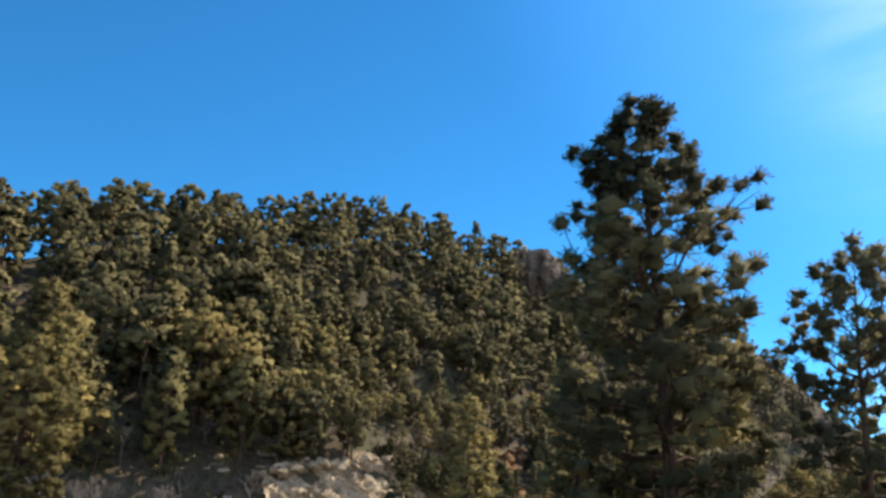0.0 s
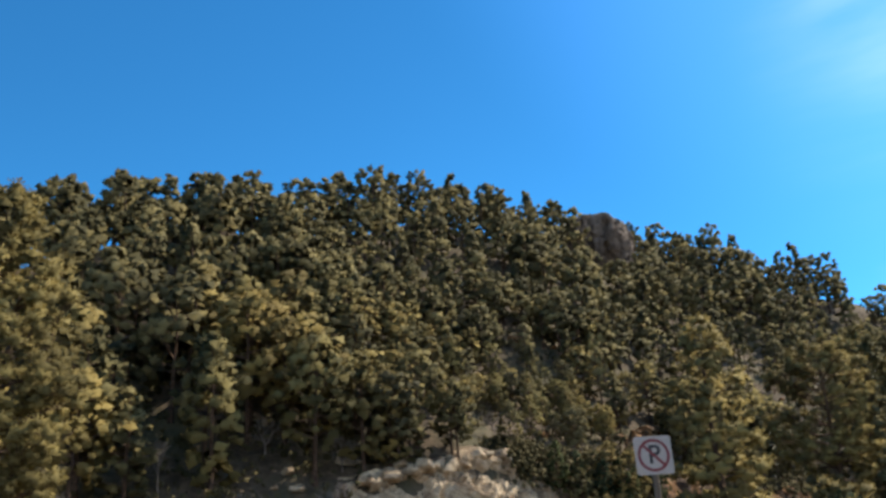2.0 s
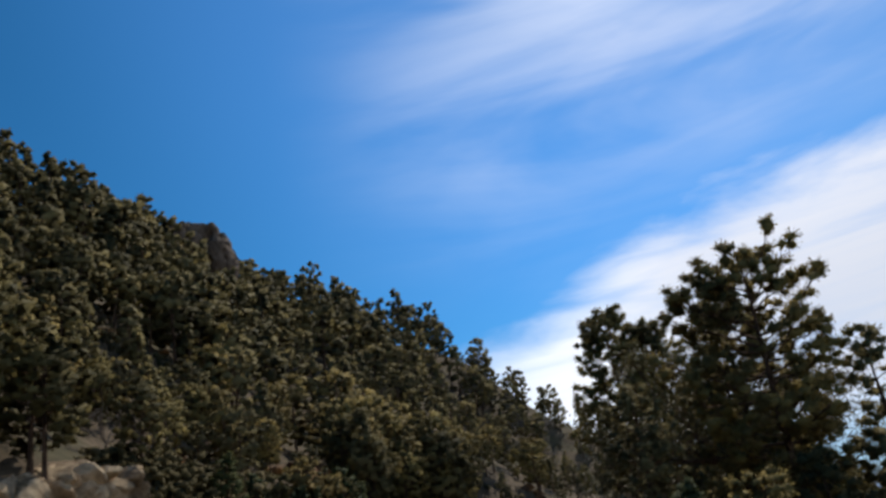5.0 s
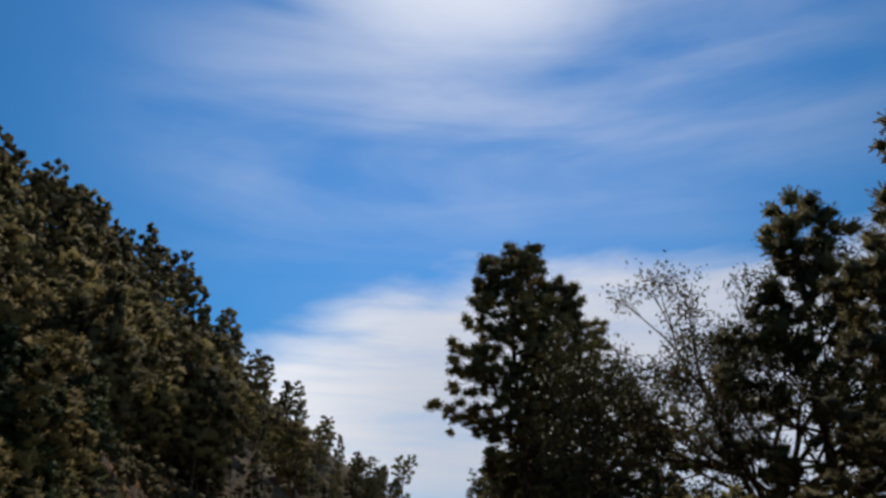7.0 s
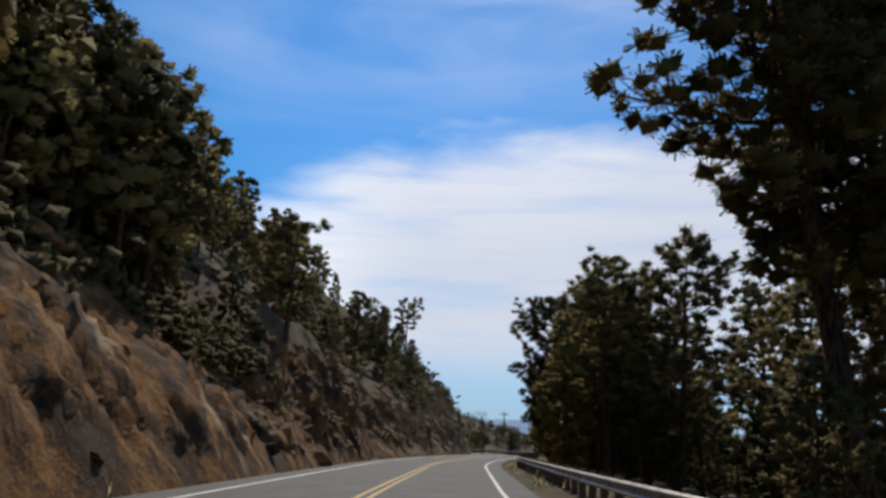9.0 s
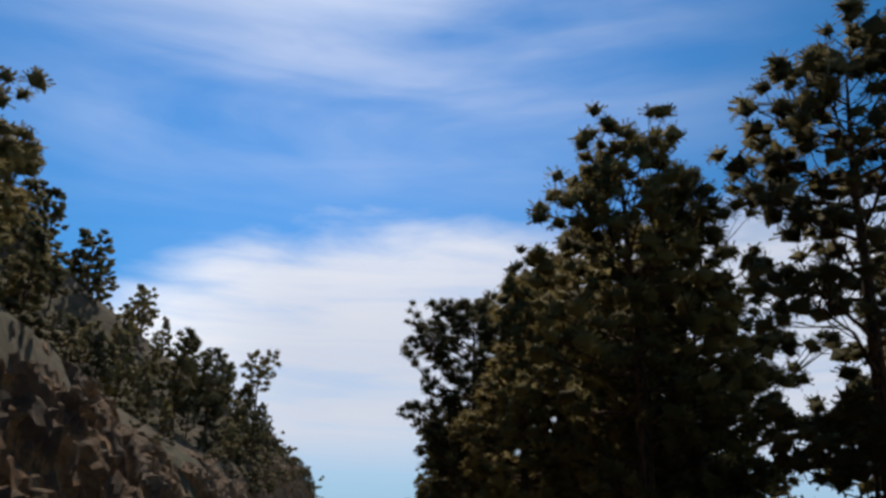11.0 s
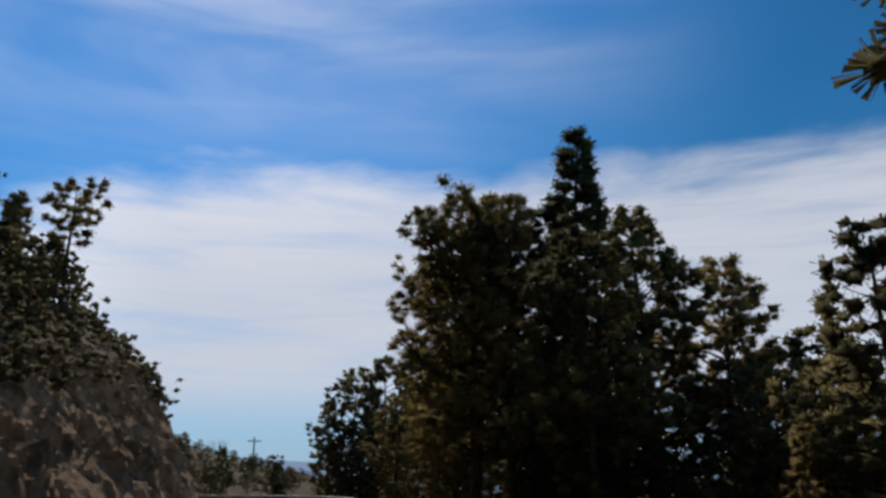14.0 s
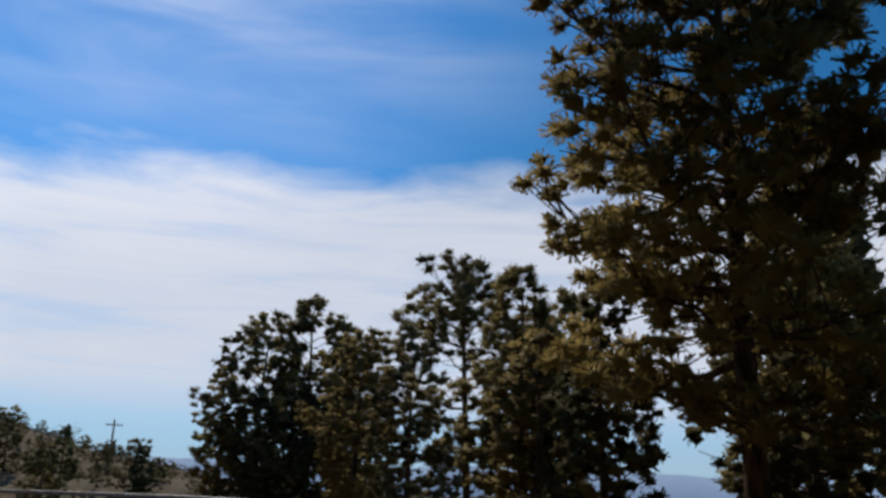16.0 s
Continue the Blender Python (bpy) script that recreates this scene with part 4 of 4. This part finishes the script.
# stones sitting in the soil slope of the cut
rnd = random.Random(31)
for i in range(46):
    y, w, s = rnd.uniform(22, 66), rnd.uniform(0.06, 0.95), rnd.uniform(0.12, 0.38)
    j = int(np.abs(EDGE[:, 1] - y).argmin())
    x = EDGE[j, 0] + 5.0 - 5.0 * w
    again(stone, Matrix.LocRotScale((x - 0.1, y, float(np.interp(y, *BANK)) * w ** 0.85 + 0.05), Euler((rnd.uniform(-0.4, 0.4), 0.7, rnd.uniform(0, 6))), (s * 1.4, s, s * 0.8)))

# boulders that show between the pines above the cut
rnd = random.Random(47)
boulder = None
for i in range(80):
    y, off, s = rnd.uniform(-14, 78), 0.5 + 24 * rnd.random() ** 1.5, rnd.uniform(0.4, 1.25)
    j = int(np.abs(EDGE[:, 1] - y).argmin())
    x = EDGE[j, 0] - off
    m = stand(x, y, rnd.uniform(0, 6), s, sink=-0.15 * s)
    m = m @ Matrix.Diagonal((1.5, 1.0, 0.7, 1))
    if boulder is None:
        boulder = tagged(new("hill_boulder", boulder_mesh(9)), "pale granite boulder half buried between the hillside pines", "boulder", "boulders on the hillside")
        boulder.matrix_basis = m
    else:
        again(boulder, m)

# broken blocks along the lip of the first rocks, and a ragged spur of rock that climbs from the end of them
for i in range(30):
    y, s = -7.0 + 0.52 * i + rnd.uniform(-0.3, 0.3), rnd.uniform(0.45, 1.05)
    j = int(np.abs(EDGE[:, 1] - y).argmin())
    m = Matrix.LocRotScale((EDGE[j, 0] + rnd.uniform(-0.7, 0.5), y, float(np.interp(y, *BANK)) + rnd.uniform(0.1, 0.7)), Euler((rnd.uniform(-0.3, 0.3), rnd.uniform(-0.3, 0.3), rnd.uniform(0, 6))), (s * 1.3, s, s * 0.95))
    again(boulder, m)
for i in range(32):
    u, s = i / 31, rnd.uniform(0.7, 1.5)
    m = stand(-14.2 - 10.0 * u + rnd.uniform(-0.9, 0.9), 25.0 + 13.0 * u + rnd.uniform(-0.9, 0.9), rnd.uniform(0, 6), s, sink=-0.35 * s)
    again(boulder, m @ Euler((rnd.uniform(-0.4, 0.4), rnd.uniform(-0.4, 0.4), 0)).to_matrix().to_4x4() @ Matrix.Diagonal((1.35, 1.0, 1.0, 1)))


def straw_build(n, bsdf):
    f = n.add("ShaderNodeNewGeometry").outputs["Random Per Island"]
    set_in(n, bsdf, Base_Color=n.mix(f, (0.24, 0.17, 0.08), (0.46, 0.36, 0.19)))


straw = material("dry_straw", straw_build, 0.1, 0.8)


def dry_grass():
    rnd = np.random.default_rng(8)
    rows = []
    for near, wide, count in ((4.75, 1.5, 1100), (-4.9, -2.6, 900)):
        i = rnd.integers(0, len(ROAD), count)
        off = near + wide * rnd.random(count) ** 1.4
        t = np.gradient(ROAD, axis=0)[i]
        t /= np.linalg.norm(t, axis=1)[:, None]
        pts = ROAD[i] + np.stack([-t[:, 1], t[:, 0]], 1) * off[:, None] + rnd.normal(0, 0.3, (count, 2))
        rows.append(pts[(pts[:, 1] < 175) & (pts[:, 0] < 90)])
    pts = np.concatenate(rows)
    n, _, _ = beside(ROAD, pts[:, 0], pts[:, 1])
    pts = pts[np.abs(n) > 4.6]
    cen = np.c_[pts, land(pts[:, 0], pts[:, 1]) + 0.02]
    v, nor = spray(rnd, cen, np.tile([0, 0, 2.2], (len(cen), 1)), np.tile([0, 0, 1.0], (len(cen), 1)), 9, 0.36, 0.03)
    me = mesh_of("dry_grass", v, np.arange(len(v)).reshape(-1, 3), straw, True, nor)
    tagged(new("dry_grass", me), "straw coloured dry grass along the road verge", "grass", kind="stuff")


dry_grass()

# ---- beyond the bend ----
def far_woods():
    rnd = random.Random(21)
    out = []
    for k in range(120):
        x, y = (rnd.uniform(-110, 20), rnd.uniform(206, 330)) if k % 2 else (rnd.uniform(-45, 14), rnd.uniform(208, 275))
        if abs(float(beside(ROAD, np.array([x]), np.array([y]))[0][0])) < 8:
            continue
        out.append((int(rnd.random() * 4.999), stand(x, y, rnd.uniform(0, 6), rnd.uniform(0.26, 0.42), tall=0.75)))
    woods("far_woods", out, "dark scrubby woods on the rise beyond the bend")


far_woods()


def build_pole(x, y, top):
    z = float(land(np.array([x]), np.array([y]))[0])
    ob = tagged(new("utility_pole"), "dark timber utility pole with a crossarm", "utility pole")
    v, f = tube([(0, 0, 0), (0, 0, (top - z) / 2), (0, 0, top - z)], [0.19, 0.16, 0.13], 10)
    part("pole", mesh_of("pole", v, f, post_wood, True), ob)
    v, f = tube([(-1.3, 0, top - z - 0.8), (0, 0, top - z - 0.8), (1.3, 0, top - z - 0.8)], [0.09, 0.09, 0.09], 4)
    part("crossarm", mesh_of("crossarm", v, f, post_wood), ob)
    for dx in (-1.2, -0.6, 0.6, 1.2):
        v, f = tube([(dx, 0, top - z - 0.75), (dx, 0, top - z - 0.62), (dx, 0, top - z - 0.5)], [0.05, 0.07, 0.04], 6)
        part("insulator", mesh_of("insulator", v, f, steel), ob)
    ob.location = (x, y, z - 0.1)


build_pole(10.7, 254.0, 11.2)


def bare_tree(name, seed, height, label, category, m, leaf=None, tufts=0, mat=None, depth=4):
    """A leafless, forking tree or shrub; leaf adds sparse foliage."""
    rnd = np.random.default_rng(seed)
    bits, tips = [], []

    def grow(p, d, ln, r, depth):
        q = p + d * ln * 0.5 + rnd.normal(0, 0.04 * ln, 3)
        e = p + d * ln + rnd.normal(0, 0.06 * ln, 3)
        bits.append(tube(np.stack([p, q, e]), [max(r, 0.012), max(r * 0.85, 0.011), max(r * 0.68, 0.010)], 5 if depth > 2 else 3))
        if depth == 0:
            tips.append(e)
            return
        for _ in range(3 if depth < 4 else 5):
            n = d + rnd.normal(0, 0.52, 3) + np.array([0, 0, 0.10])
            n /= np.linalg.norm(n)
            grow(e, n, ln * rnd.uniform(0.6, 0.85), r * 0.6, depth - 1)
    grow(np.zeros(3), np.array([0, 0, 1.0]), height * 0.26, 0.014 * height + 0.02, depth)
    ob = tagged(new(name), label, category)
    v, f = joined(bits)
    part("trunk", mesh_of("trunk", v, f, mat or bark, True), ob)
    if leaf:
        c = np.repeat(np.array(tips), tufts, axis=0) + rnd.normal(0, 0.21, (len(tips) * tufts, 3))
        tri, nor = spray(rnd, c, np.tile([0, 0, 0.3], (len(c), 1)), rnd.normal(0, 0.6, (len(c), 3)), 3, 0.13, 0.08)
        part("crown", mesh_of("crown", tri, np.arange(len(tri)).reshape(-1, 3), leaf, True, nor), ob, "sparse bronze autumn leaves")
    ob.matrix_basis = m
    return ob


bare_tree("bare_tree", 3, 8.5, "bare grey tree on the far rise", "tree", stand(5.4, 303, 0.0, 1.0))
bare_tree("oak_tree", 4, 14.5, "sparse oak with thin bronze leaves", "tree", stand(12.4, 27.0, 0.6, 1.2), oak_leaf, 16, None, 5)
shrub = bare_tree("bare_shrub", 6, 4.2, "grey leafless shrub at the foot of the hill", "shrub", stand(-16.5, -7.5), None, 0, twig)
tagged(shrub, group="bare shrubs at the foot of the hill")
for i, (x, y, s) in enumerate([(-20, -13, 1.1), (-13.5, -17, 0.9), (-18.5, -22, 1.2), (-20, -1, 0.8), (-19.5, 15, 0.7), (-21, 22, 0.75), (-17.5, 36, 0.6), (-18.5, 62, 0.7), (-18, 100, 0.7), (-6, -21, 1.3), (-9, -26, 1.4), (-3, -29, 1.2), (-12, -10, 1.2), (-14, -30, 1.3), (-17, 5, 0.9), (-18, 10, 0.9), (-16.2, 20, 0.7)]):
    again(shrub, stand(x, y, i * 1.3, s))

# the large evergreen inside the bend, and brush round the first pines
tree_thing("pine_tree", pine_meshes(17, 15.0, 0.04, 3.7, 82, 3.6, 36, 0.42, 0.06, needles, spike=0.6, droop=0.15), "bright olive evergreen standing inside the bend", "tree", "", stand(12.5, -36.5, 0.4, 1.05), "yellowish green needle crown")


def mountains():
    a = np.radians(np.linspace(-60, 150, 260))
    r = np.array([noise.fractal((v * 3.0, 1.7, 0.3), 1.0, 2.0, 6) for v in a])
    top = 105 + 60 * r
    ring = np.stack([np.stack([-np.sin(-a) * 3700, np.cos(a) * 3700, np.full_like(a, -90)], 1),
                     np.stack([-np.sin(-a) * 3900, np.cos(a) * 3900, top], 1),
                     np.stack([-np.sin(-a) * 4300, np.cos(a) * 4300, np.full_like(a, -90)], 1)], 1)
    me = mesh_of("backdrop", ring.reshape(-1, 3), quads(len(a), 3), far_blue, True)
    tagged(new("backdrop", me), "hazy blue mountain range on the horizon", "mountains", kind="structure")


mountains()
